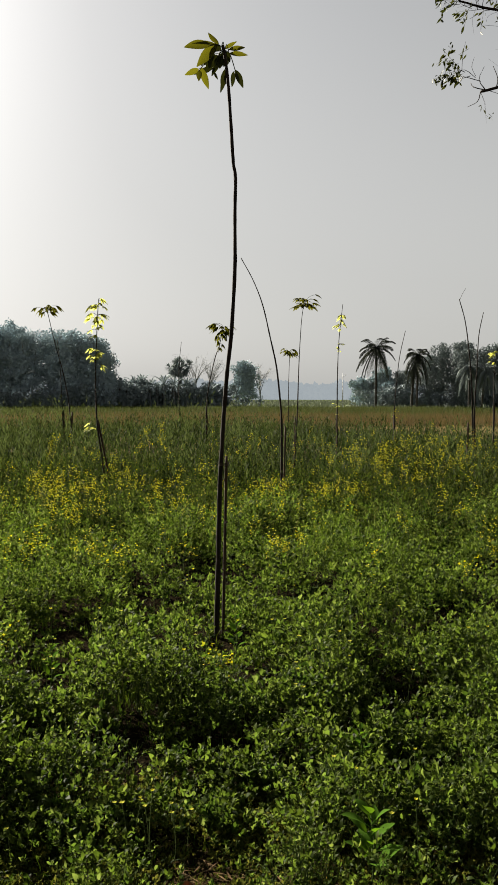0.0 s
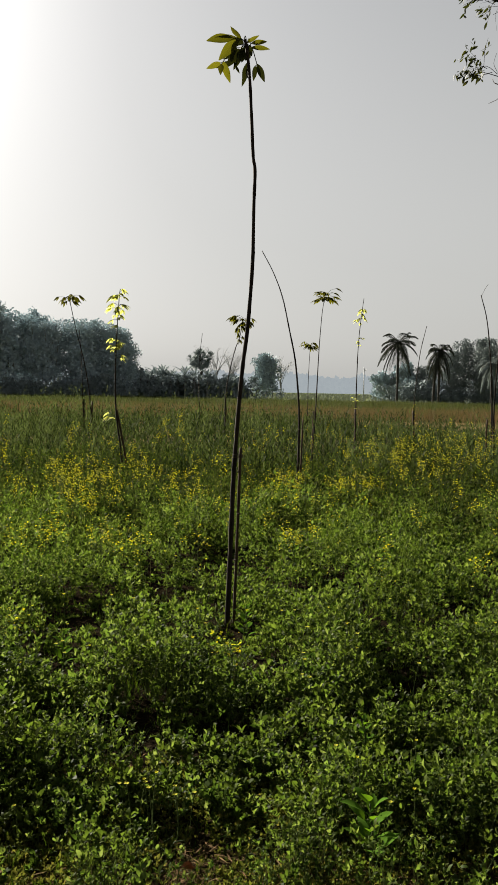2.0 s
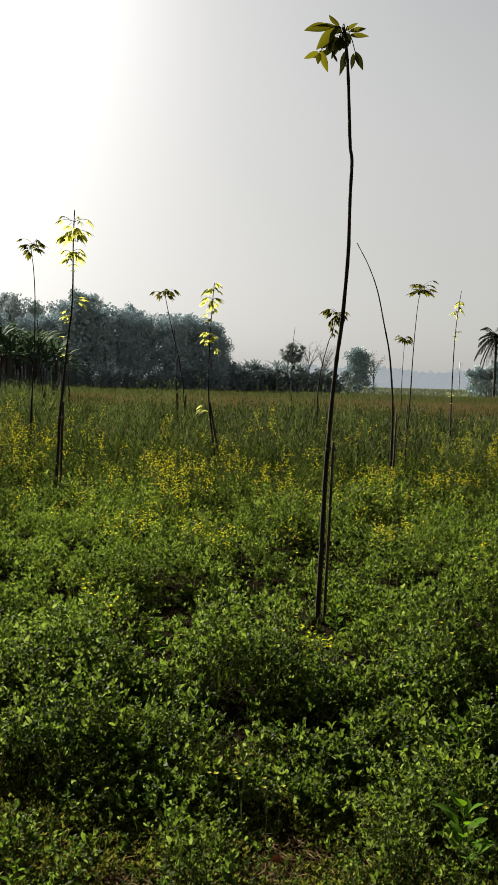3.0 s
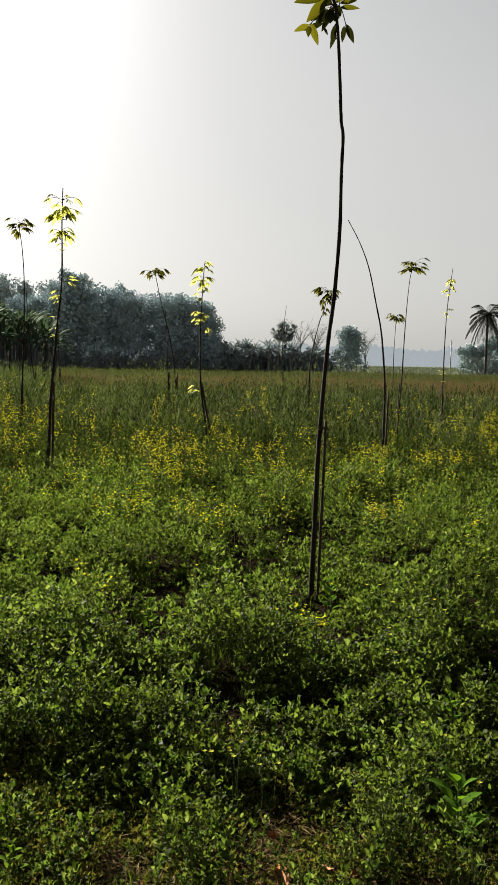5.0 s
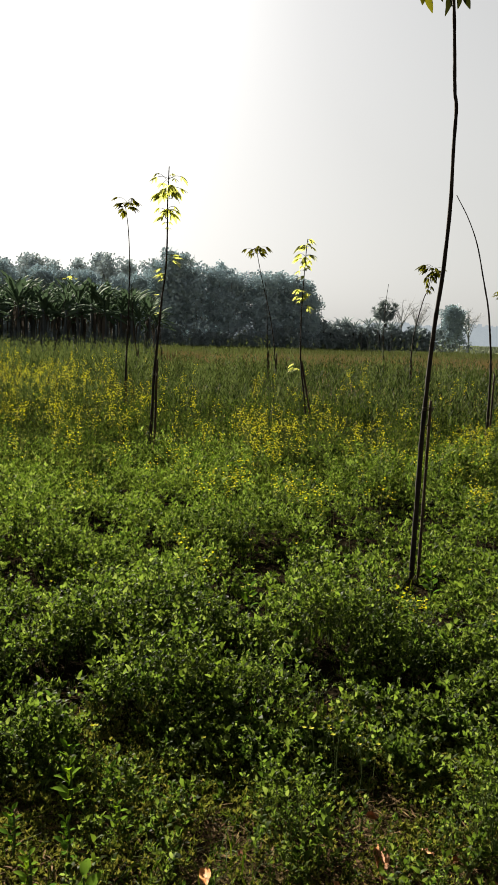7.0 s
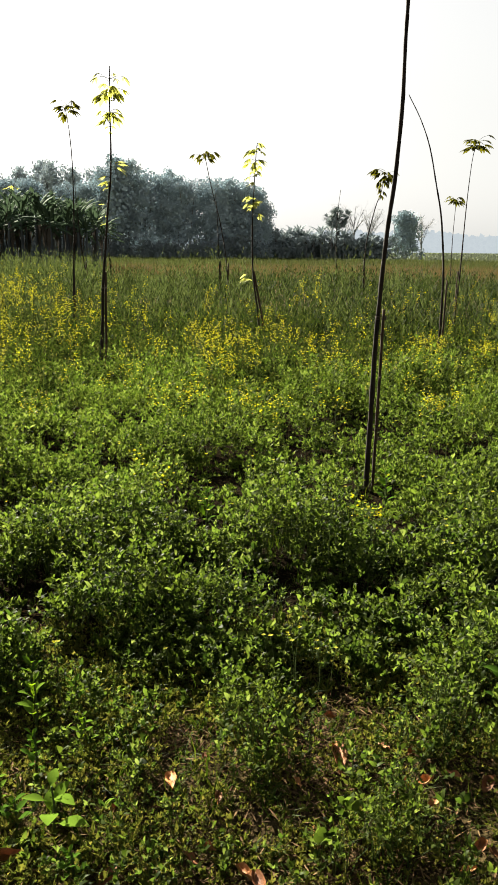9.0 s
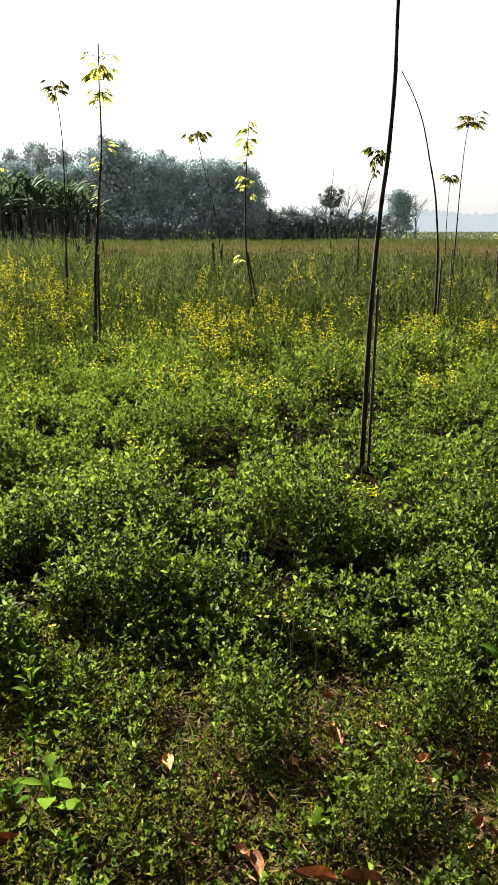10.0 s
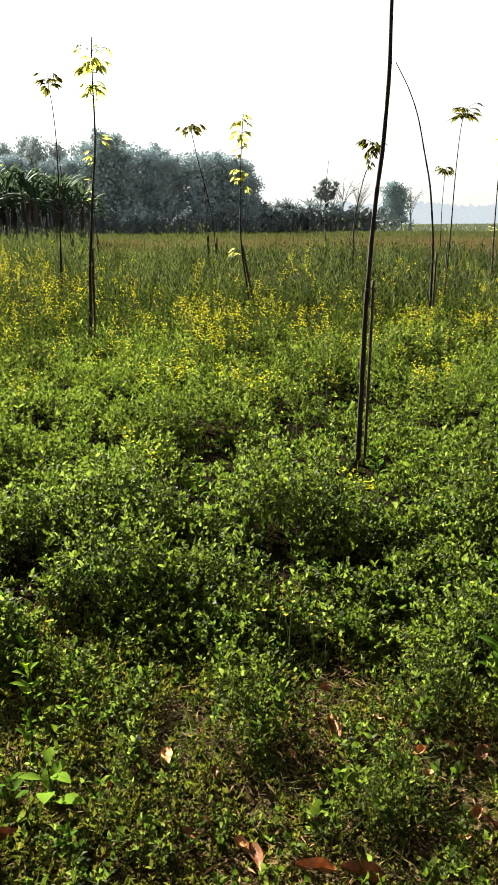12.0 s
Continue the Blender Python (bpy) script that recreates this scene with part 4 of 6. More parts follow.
def main_sapling():
    pts = [(-0.20, 0.04), (-0.19, 0.47), (-0.18, 0.92), (-0.16, 1.29), (-0.14, 1.57), (-0.11, 1.87), (-0.09, 2.24), (-0.09, 2.57), (-0.087, 2.78), (-0.10, 2.87), (-0.112, 3.06), (-0.13, 3.32), (-0.15, 3.48), (-0.163, 3.53)]
    ob, xb = stem_thing("sapling", "tall thin dark sapling with a drooping tuft of olive leaves", "sapling", pts, 5.1, 0.0195, 0.0105, group="saplings in the field")
    tie_part(ob, xb, -0.17, 1.06, 0.017, 0.03)
    # the tuft: leaf fans and leaflets from the trunk's tip, in metres, shaped to fit the camera's view
    r = np.random.default_rng(5)
    top = np.array((-0.1505 - xb, 0, 3.5122))

    def fan(hub, depth, leaflets, arch=0.035, mat=M_LEAFDIM):
        h = top + np.array((hub[0], depth, hub[1]))
        sh = Shape().tube(smooth_path([top, (top + h) / 2 + np.array((0, 0, arch)), h], 4), 0.0028, 5)
        blade_list = []
        for x0, z0, x1, z1, w in leaflets:
            b, t = top + np.array((x0, depth + r.normal(0, 0.012), z0)), top + np.array((x1, depth + r.normal(0, 0.05), z1))
            sh.tube([h, b], 0.0016, 4)
            blade_list.append(Shape().leaf(b, t, w, np.array((0.15, -1.0, -0.1)) + r.normal(0, 0.45, 3), 0.22, 0.05, 8))
        lf_ob = part("leaf", sh.mesh("leaf", M_STEM, True), ob)
        for blade in blade_list:
            part("leaflet", blade.mesh("leaflet", mat, True), lf_ob)

    fan((-0.017, 0), -0.05, [(-0.079, 0.005, -0.229, -0.025, 0.079), (-0.048, 0.011, -0.202, 0.016, 0.056), (-0.034, 0.014, -0.092, 0.057, 0.045), (-0.044, 0.003, -0.161, -0.109, 0.064), (-0.038, 0.008, -0.133, -0.052, 0.045)])
    fan((-0.017, -0.003), 0.06, [(-0.031, -0.003, -0.113, -0.112, 0.056), (-0.024, -0.008, -0.079, -0.12, 0.041), (-0.014, -0.008, -0.055, -0.104, 0.06), (-0.072, -0.074, -0.188, -0.098, 0.034), (-0.007, -0.008, -0.031, -0.079, 0.06), (0.003, -0.014, -0.007, -0.09, 0.053)], mat=M_LEAFSHADE)
    fan((-0.01, -0.004), 0.03, [(-0.03, 0, -0.075, -0.1, 0.05), (0, 0, -0.05, -0.062, 0.05), (0.01, 0, 0.03, -0.052, 0.03), (-0.06, -0.01, -0.14, -0.068, 0.06), (-0.02, 0.006, -0.1, 0.03, 0.05)], mat=M_LEAFSHADE)
    fan((-0.137, -0.115), -0.03, [(-0.15, -0.126, -0.229, -0.172, 0.034), (-0.147, -0.126, -0.147, -0.208, 0.034), (-0.137, -0.112, -0.096, -0.205, 0.041)])
    fan((0.01, -0.008), 0.02, [(-0.003, 0.014, 0.072, 0.055, 0.023)], 0.0)
    fan((0.024, -0.022), -0.04, [(0.027, -0.016, 0.12, -0.008, 0.03), (0.027, -0.027, 0.137, -0.03, 0.034)])
    fan((0.003, -0.096), 0.05, [(0, -0.096, -0.024, -0.175, 0.03), (0.003, -0.129, -0.027, -0.222, 0.03), (0.007, -0.137, 0, -0.197, 0.026)], mat=M_LEAFSHADE)
    fan((0.062, -0.107), 0.03, [(0.062, -0.107, 0.109, -0.202, 0.041), (0.051, -0.109, 0.041, -0.192, 0.034)], mat=M_LEAFSHADE)
    fan((-0.065, -0.118), 0, [(-0.065, -0.118, -0.041, -0.156, 0.015)], mat=M_LEAFSHADE)
    stake_thing([(-0.16, 0.04), (-0.15, 0.60), (-0.14, 1.12)], 5.125, 0.0115, "rough brown wooden stake beside the tall sapling")


main_sapling()
GROUP = "saplings in the field"


def field_saplings():
    # bent bare pole
    ob, xb = stem_thing("sapling", "bare leafless sapling bending over at its tip, tied to a stake", "sapling",
                        [(0.445, 0.1), (0.452, 0.7), (0.446, 1.17), (0.416, 1.53), (0.373, 1.89), (0.295, 2.25), (0.194, 2.68), (0.068, 3.0), (-0.091, 3.287)], 11.0, 0.024, 0.006, group=GROUP)
    tie_part(ob, xb, 0.46, 0.95, 0.02, 0.03)
    stake_thing([(0.48, 0.09), (0.50, 1.09)], 11.06, 0.015, "rough dark wooden stake beside the bent bare sapling")
    # yellow-leaved, close tiers and a low leaf
    ob, xb = stem_thing("sapling", "slim sapling with sunlit yellow-green leaf tiers, tied to a stake", "sapling",
                        [(-2.10, 0.57), (-2.17, 1.14), (-2.182, 1.76), (-2.17, 2.25), (-2.145, 2.74), (-2.13, 2.88)], 12.0, 0.022, 0.006, group=GROUP)
    whorl(ob, xb, -2.135, 2.8, 7, 0.08, 0.14, 0.55, M_LEAFLIT, 11)
    whorl(ob, xb, -2.15, 2.6, 7, 0.10, 0.15, 0.8, M_LEAFLIT, 12)
    whorl(ob, xb, -2.16, 2.44, 4, 0.07, 0.12, 0.6, M_LEAFLIT, 16, 4)
    whorl(ob, xb, -2.17, 2.09, 6, 0.09, 0.12, 0.35, M_LEAFLIT, 13)
    whorl(ob, xb, -2.175, 1.97, 5, 0.08, 0.11, 0.4, M_LEAFLIT, 14, 4)
    whorl(ob, xb, -2.17, 1.08, 3, 0.1, 0.13, 0.3, M_LEAFLIT, 15, 4, 0.2, (140, 230))
    stake_thing([(-2.06, 0.55), (-2.17, 1.14)], 12.06, 0.022, "leaning dark stake beside the yellow-leaved sapling")
    # drooping-topped pair
    ob, xb = stem_thing("sapling", "leaning thin sapling with a drooping crown of olive leaves", "sapling",
                        [(-4.25, 0.76), (-4.30, 1.38), (-4.43, 2.07), (-4.58, 2.62), (-4.68, 3.03), (-4.75, 3.37), (-4.79, 3.54)], 20.0, 0.025, 0.009, group=GROUP)
    whorl(ob, xb, -4.79, 3.54, 10, 0.22, 0.21, 0.75, M_LEAFDIM, 21, 4, 0.3)
    stake_thing([(-4.24, 0.3), (-4.23, 1.1)], 20.05, 0.03, "short dark stake beside the leaning sapling")
    stem_thing("sapling", "straight bare thin sapling crossing a leaning one", "sapling", [(-4.53, 0.81), (-4.59, 2.22), (-4.65, 2.85)], 20.4, 0.02, 0.008, group=GROUP)
    stake_thing([(-4.52, 0.3), (-4.53, 1.15)], 20.46, 0.03, "short dark stake beside the bare sapling")
    # umbrella-topped at the sun side
    ob, xb = stem_thing("sapling", "slender sapling with an umbrella tuft of dark drooping leaves", "sapling",
                        [(-4.92, 0.50), (-4.89, 1.02), (-4.85, 1.69), (-4.85, 2.53), (-4.87, 3.03), (-4.90, 3.28), (-4.905, 3.38)], 12.0, 0.02, 0.006, group=GROUP)
    whorl(ob, xb, -4.905, 3.37, 9, 0.17, 0.155, 0.5, M_LEAFDIM, 31, 5, 0.3)
    stake_thing([(-4.92, 0.3), (-4.90, 1.2)], 12.05, 0.02, "dark stake beside the umbrella-topped sapling")
    # large yellow-leaved near one
    ob, xb = stem_thing("sapling", "tall leaning sapling with bright yellow-green leaf tiers and a stake", "sapling",
                        [(-3.25, 0.35), (-3.23, 0.66), (-3.21, 1.00), (-3.17, 1.34), (-3.14, 1.64), (-3.12, 1.88), (-3.09, 2.13), (-3.08, 2.48), (-3.08, 2.84), (-3.07, 3.08), (-3.06, 3.24)], 8.7, 0.025, 0.006, group=GROUP)
    whorl(ob, xb, -3.07, 3.11, 6, 0.15, 0.11, 0.5, M_LEAFLIT, 41, 4, 0.2)
    whorl(ob, xb, -3.07, 2.98, 8, 0.14, 0.15, 0.8, M_LEAFLIT, 42)
    whorl(ob, xb, -3.08, 2.83, 5, 0.08, 0.11, 0.5, M_LEAFLIT, 43)
    whorl(ob, xb, -3.08, 2.74, 6, 0.09, 0.12, 0.7, M_LEAFLIT, 44, 4)
    whorl(ob, xb, -3.08, 2.64, 3, 0.04, 0.07, 0.6, M_LEAFLIT, 48, 4)
    whorl(ob, xb, -3.085, 2.31, 3, 0.1, 0.12, 0.1, M_LEAFLIT, 45, 4, 0.1, (-40, 40))
    whorl(ob, xb, -3.09, 2.12, 4, 0.05, 0.11, 0.3, M_LEAFLIT, 46, 4, 0.1, (120, 240))
    whorl(ob, xb, -3.12, 1.79, 3, 0.06, 0.08, 0.1, M_LEAFLIT, 47, 3, 0.1, (140, 220))
    tie_part(ob, xb, -3.21, 1.02, 0.02, 0.02)
    stake_thing([(-3.22, 0.35), (-3.19, 1.2)], 8.76, 0.018, "rough dark stake beside the leaning yellow-leaved sapling")
    # far bare ones
    for pts, d, lab in (([(-9.05, 0.74), (-9.18, 1.90), (-9.28, 3.43)], 23, "thin leaning bare sapling before the banana grove"),
                        ([(-2.20, 0.76), (-2.22, 2.26), (-2.13, 3.26)], 27, "straight bare thin sapling with a short stake"),
                        ([(3.56, 0.46), (3.56, 1.27), (3.66, 2.36), (3.80, 3.07)], 20, "bare sapling leaning a little at the tip"),
                        ([(-10.12, 0.74), (-10.15, 1.9), (-10.16, 2.9)], 28, "thin dark bare sapling with a short stake")):
        stem_thing("sapling", lab, "sapling", pts, d, 0.022, 0.008, group=GROUP)
        stake_thing([(pts[0][0] + 0.03, 0.3), (pts[0][0], 1.05)], d + 0.06, 0.034, "short dark stake beside a far bare sapling")
    ob, xb = stem_thing("sapling", "leaning far sapling with a few yellow leaves before the bananas", "sapling",
                        [(-12.70, 1.02), (-12.46, 2.09), (-12.21, 3.0), (-11.92, 3.58)], 25, 0.025, 0.008, group=GROUP)
    whorl(ob, xb, -12.15, 3.2, 5, 0.13, 0.18, 0.4, M_LEAFLIT, 61, 4)
    # leaning one behind the tall sapling, leaves hanging
    ob, xb = stem_thing("sapling", "leaning sapling with long hanging clusters of green leaves", "sapling",
                        [(-0.78, 0.65), (-0.79, 1.08), (-0.75, 1.62), (-0.62, 2.22), (-0.545, 2.43), (-0.48, 2.74)], 16, 0.022, 0.008, group=GROUP)
    whorl(ob, xb, -0.47, 2.78, 9, 0.2, 0.17, 0.8, M_LEAFDIM, 71, 5, 0.25)
    whorl(ob, xb, -0.50, 2.64, 5, 0.08, 0.15, 1.3, M_LEAFDIM, 72, 4, 0.0)
    whorl(ob, xb, -0.53, 2.48, 4, 0.05, 0.13, 1.3, M_LEAFDIM, 73, 4, 0.0)
    stake_thing([(-0.78, 0.3), (-0.78, 1.1)], 16.06, 0.026, "short dark stake beside the leaning sapling")
    # umbrella-topped pair
    ob, xb = stem_thing("sapling", "thin upright sapling with a flat umbrella of dark green leaves", "sapling",
                        [(0.87, 0.53), (0.90, 1.12), (0.93, 2.13), (0.97, 2.83), (1.01, 3.13)], 15, 0.02, 0.006, group=GROUP)
    whorl(ob, xb, 1.01, 3.13, 12, 0.21, 0.17, 0.3, M_LEAFDIM, 81, 5, 0.25)
    stake_thing([(0.86, 0.3), (0.87, 1.1)], 15.06, 0.024, "short dark stake beside an umbrella-topped sapling")
    ob, xb = stem_thing("sapling", "small thin sapling with a sparse tuft of dark leaves", "sapling",
                        [(1.11, 0.76), (1.10, 1.69), (1.13, 2.6)], 22, 0.018, 0.007, group=GROUP)
    whorl(ob, xb, 1.13, 2.62, 9, 0.18, 0.18, 0.5, M_LEAFDIM, 91, 4, 0.45)
    ob, xb = stem_thing("sapling", "thin sapling with small bright yellow leaf clusters along it", "sapling",
                        [(1.74, 0.60), (1.73, 1.31), (1.74, 2.18), (1.77, 2.71), (1.825, 3.25)], 16, 0.02, 0.006, group=GROUP)
    whorl(ob, xb, 1.8, 3.0, 6, 0.06, 0.11, 0.6, M_LEAFLIT, 101, 4)
    whorl(ob, xb, 1.78, 2.86, 6, 0.07, 0.12, 0.7, M_LEAFLIT, 102, 4)
    whorl(ob, xb, 1.76, 2.47, 5, 0.05, 0.09, 0.4, M_LEAFLIT, 103, 4)
    whorl(ob, xb, 1.73, 1.36, 3, 0.06, 0.08, 0.2, M_LEAFLIT, 104, 3)
    whorl(ob, xb, 1.73, 1.18, 3, 0.07, 0.08, 0.2, M_LEAFLIT, 105, 3)
    stake_thing([(1.74, 0.3), (1.73, 1.15)], 16.06, 0.024, "short dark stake beside the yellow-clustered sapling")
    # far side group
    ob, xb = stem_thing("sapling", "tall bare sapling with a forked tip, leaning", "sapling", [(3.82, 0.21), (3.79, 1.27), (3.74, 2.04), (3.66, 2.70), (3.54, 3.12)], 14, 0.026, 0.008, group=GROUP)
    part("side_shoot", Shape().tube(smooth_path([(3.545 - xb, 0, 3.1), (3.6 - xb, 0, 3.22), (3.65 - xb, 0, 3.3)], 3), 0.003, 4).mesh("side_shoot", M_BARK), ob)
    stem_thing("sapling", "tall bare sapling beside another, tip bent", "sapling", [(3.91, 0.49), (3.88, 1.27), (3.91, 1.95), (3.94, 2.53), (4.01, 2.92)], 14.2, 0.024, 0.007, group=GROUP)
    stake_thing([(3.74, 0.2), (3.75, 1.05)], 14.1, 0.022, "brown wooden stake beside two bare saplings")
    stake_thing([(3.93, 0.2), (3.92, 1.0)], 14.3, 0.022, "brown wooden stake beside two bare saplings")
    ob, xb = stem_thing("sapling", "thin sapling with a few yellow leaves near its tip", "sapling",
                        [(5.67, 0.54), (5.65, 1.46), (5.66, 2.11), (5.74, 2.73)], 19, 0.024, 0.008, group=GROUP)
    whorl(ob, xb, 5.68, 2.5, 5, 0.1, 0.16, 0.5, M_LEAFLIT, 111, 4, 0.2, (100, 260))
    whorl(ob, xb, 5.66, 2.3, 3, 0.1, 0.14, 0.5, M_LEAFLIT, 112, 4, 0.2, (100, 260))
    stake_thing([(5.68, 0.3), (5.68, 1.3)], 19.06, 0.03, "dark stake beside a far sapling")
    stem_thing("sapling", "bare sapling bending over in a long arc", "sapling", [(3.69, 0.38), (3.52, 1.61), (3.36, 2.22), (3.27, 2.53), (3.19, 2.83), (3.10, 3.16)], 10, 0.025, 0.007, group=GROUP)


field_saplings()


# ---- trees at the field's end ----
def crown_mesh(blobs, count, size, mat, seed, name="crown", heart=()):
    """Leaf clumps filling many overlapping puffs, uneven outline with gaps; a dense leafy heart deep inside."""
    r = np.random.default_rng(seed)
    blobs = np.asarray(blobs, float)
    vol = blobs[:, 3] ** 2
    pick = r.choice(len(blobs), count, p=vol / vol.sum())
    d = unit(r.normal(size=(count, 3)))
    squash = r.uniform(0.88, 1.12, (len(blobs), 3))
    pos = blobs[pick, :3] + d * (blobs[pick, 3] * r.random(count) ** 0.3)[:, None] * squash[pick]
    pos[:, 2] = np.maximum(pos[:, 2], 0.05)
    away = unit(pos * np.array([1, 1, 0.0]) + 1e-6)
    axis = unit(r.normal(size=(count, 3)) + np.array([0, 0, -0.3]))
    L = size * r.uniform(0.5, 1.5, count)
    chunks = [leaves(pos, axis, d * 0.12 + away + np.array([0, 0, -1.0]) + r.normal(0, 0.1, (count, 3)), L, L * r.uniform(0.45, 0.8, count), False, 0.08)]
    if len(heart):
        hb = np.asarray(heart, float)
        inner = count // 2
        pick = r.integers(len(hb), size=inner)
        d = unit(r.normal(size=(inner, 3)))
        pos = hb[pick, :3] + d * (hb[pick, 3] * r.random(inner) ** 0.33)[:, None] * np.array([1, 1, 1.3])
        pos[:, 2] = np.maximum(pos[:, 2], 0.1)
        L = size * r.uniform(1.2, 1.8, inner)
        chunks.append(leaves(pos, r.normal(size=(inner, 3)), unit(pos * np.array([1, 1, 0.0]) + 1e-6) + np.array([0, 0, -0.8]) + r.normal(0, 0.12, (inner, 3)), L, L * 0.8, False, 0.05))
    v, f = join(chunks)
    return mesh_from(name, v, [f], mat)


def tree(label, height, width, base, count, seed, size=0.25, trunks=1, where=(0, 0), lumps=150, group="", mat=None):
    """A leafy tree: trunk with limbs, and a crown of clumps from base to height."""
    r = np.random.default_rng(seed)
    ob = tagged(thing("tree", *where), label, "tree", group)
    bl = []
    boughs = max(6, lumps // 9)
    for k in range(boughs):
        f = min(1.0, (k + r.uniform(0.2, 0.9)) / boughs)
        w = width * 0.5 * (1.0 if f < 0.45 else max(0.12, math.sqrt(max(0.0, 1 - ((f - 0.45) / 0.6) ** 2))))
        big = width * r.uniform(0.11, 0.2)
        a, q = k * 2.4 + r.normal(0, 0.4), math.sqrt(r.uniform(0.25, 1))
        mid = np.array((w * q * math.cos(a) * 0.8, w * q * math.sin(a) * 0.8, min(base + (height - base) * f, height - big * 0.8)))
        for _ in range(9):
            bl.append((*(mid + unit(r.normal(size=3)) * big * r.uniform(0.3, 1.0) * np.array((1.1, 1.1, 0.75))), big * r.uniform(0.4, 0.7)))
    for k in range(trunks):
        o = (k - (trunks - 1) / 2) * width * 0.16
        sway = r.normal(0, 0.12, 2)
        p = smooth_path([(o, 0, -0.2), (o + sway[0], sway[1], height * 0.3), (o * 1.3 + sway[0] * 2, sway[1] * 2, height * 0.75)], 4)
        rr = 0.02 * height / math.sqrt(trunks)
        part("trunk", Shape().tube(p, np.linspace(rr, rr * 0.35, len(p)), 7, 0.06).mesh("trunk", M_TRUNK, True), ob)
    for k in range(5):
        b = bl[int(r.integers(len(bl)))]
        z0 = height * r.uniform(0.25, 0.5)
        p = smooth_path([(0, 0, z0), (b[0] * 0.5, b[1] * 0.5, (z0 + b[2]) / 2 + 0.2), b[:3]], 4)
        part("limb", Shape().tube(p, np.linspace(0.009 * height, 0.003 * height, len(p)), 5).mesh("limb", M_TRUNK, True), ob)
    heart = [(r.normal(0, 0.03) * width, r.normal(0, 0.03) * width, base + width * 0.22 + (height * 0.8 - base - width * 0.2) * k / 6, width * (0.38 - 0.15 * k / 6)) for k in range(7)]
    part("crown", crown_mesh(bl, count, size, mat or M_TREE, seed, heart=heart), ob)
    return ob


def tree_rows():
    lab = "broad-crowned tree in the woods beyond the field, painted pale blue-grey for haze"
    row = "trees along the field's end"
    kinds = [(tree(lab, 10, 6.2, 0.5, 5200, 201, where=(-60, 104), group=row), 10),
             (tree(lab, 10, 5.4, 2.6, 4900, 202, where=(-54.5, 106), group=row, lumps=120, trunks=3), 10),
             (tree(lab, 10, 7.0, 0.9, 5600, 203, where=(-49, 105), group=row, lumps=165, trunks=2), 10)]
    dark = [tree("broad-crowned tree behind the date palms, painted darker for thinner haze", 10, 6.6, 0.4, 4400, 206 + k, where=(48.5 + 3 * k, 122), group="dark trees behind the palms", lumps=140 + 30 * k, mat=M_TREETHINHAZE) for k in range(2)]
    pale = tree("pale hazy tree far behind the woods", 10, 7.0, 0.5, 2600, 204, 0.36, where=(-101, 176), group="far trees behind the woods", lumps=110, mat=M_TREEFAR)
    front = [(-48, 103, 9.9), (-44.5, 106, 9.6), (-41, 104, 9.6), (-39, 107, 11), (-36.1, 104, 12.7), (-33, 105, 10.9), (-30.4, 106, 10.4), (-27.8, 104, 9.7), (-25.2, 106, 9.9), (-22.8, 104, 9.8), (-20.6, 105, 9.4), (-19, 107, 9), (-17.9, 104, 6.9), (-52, 104, 10), (-66, 106, 11.6), (-72, 108, 11.2), (-62, 105, 11.6), (-56, 105, 10.6), (-69, 104, 11.4)]
    behind = [(-32.5, 114, 11.8), (-24, 115, 10.6)]
    far_side = [(26.4, 119, 7.6), (22.4, 121, 5.4), (24.2, 123, 5.6), (19, 123, 4.4), (31, 117, 8.4), (28.6, 121, 9.3), (31.7, 122, 9.7), (34, 119, 8.6), (36.5, 121, 9.3), (39.6, 122, 9.4), (42.5, 119, 8.6), (45.5, 121, 9.4), (33, 124, 9.8), (38, 118, 8.8), (41, 124, 9.2)]
    hazy = [(x, 177 + 2.5 * math.sin(x), 18.6 + 1.1 * math.sin(x * 1.7)) for x in np.arange(-122, -56, 4.6)]
    r = np.random.default_rng(17)
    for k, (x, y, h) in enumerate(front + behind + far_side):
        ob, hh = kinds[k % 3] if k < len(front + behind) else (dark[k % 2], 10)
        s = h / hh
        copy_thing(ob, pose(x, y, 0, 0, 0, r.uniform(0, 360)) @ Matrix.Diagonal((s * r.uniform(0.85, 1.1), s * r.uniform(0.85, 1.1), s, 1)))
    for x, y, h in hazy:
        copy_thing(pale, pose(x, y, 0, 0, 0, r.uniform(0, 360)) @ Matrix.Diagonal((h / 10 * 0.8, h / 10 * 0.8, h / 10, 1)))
    # low growth under and before them
    bush = tagged(thing("bush", -15.5, 108), "undergrowth bush at the foot of the trees, tinted blue-grey for haze", "bush", "undergrowth at the field's end")
    rr = np.random.default_rng(23)
    bl = [(rr.normal(0, 1.1), rr.normal(0, 0.8), rr.uniform(0.15, 1.9), rr.uniform(0.3, 0.7)) for _ in range(26)]
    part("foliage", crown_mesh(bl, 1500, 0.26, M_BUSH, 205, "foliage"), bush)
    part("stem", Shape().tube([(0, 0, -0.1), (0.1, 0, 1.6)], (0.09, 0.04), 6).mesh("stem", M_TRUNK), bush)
    spots = [(x, 101 + r.uniform(-1, 2), r.uniform(0.9, 1.4)) for x in np.arange(-74, -17, 2.5)]
    spots += [(x, 117 + r.uniform(-1, 1), r.uniform(0.9, 1.5)) for x in np.arange(19.5, 47, 3.2)]
    spots += [(x, 113 + r.uniform(-1, 1), r.uniform(1.1, 1.75) * np.interp(x, (-18, -5, -2.5), (1.05, 1, 0.7))) for x in np.arange(-18, -2.5, 1.3)]
    for x, y, s in spots:
        copy_thing(bush, pose(x, y, 0, 0, 0, r.uniform(0, 360)) @ Matrix.Diagonal((s, s, s, 1)))
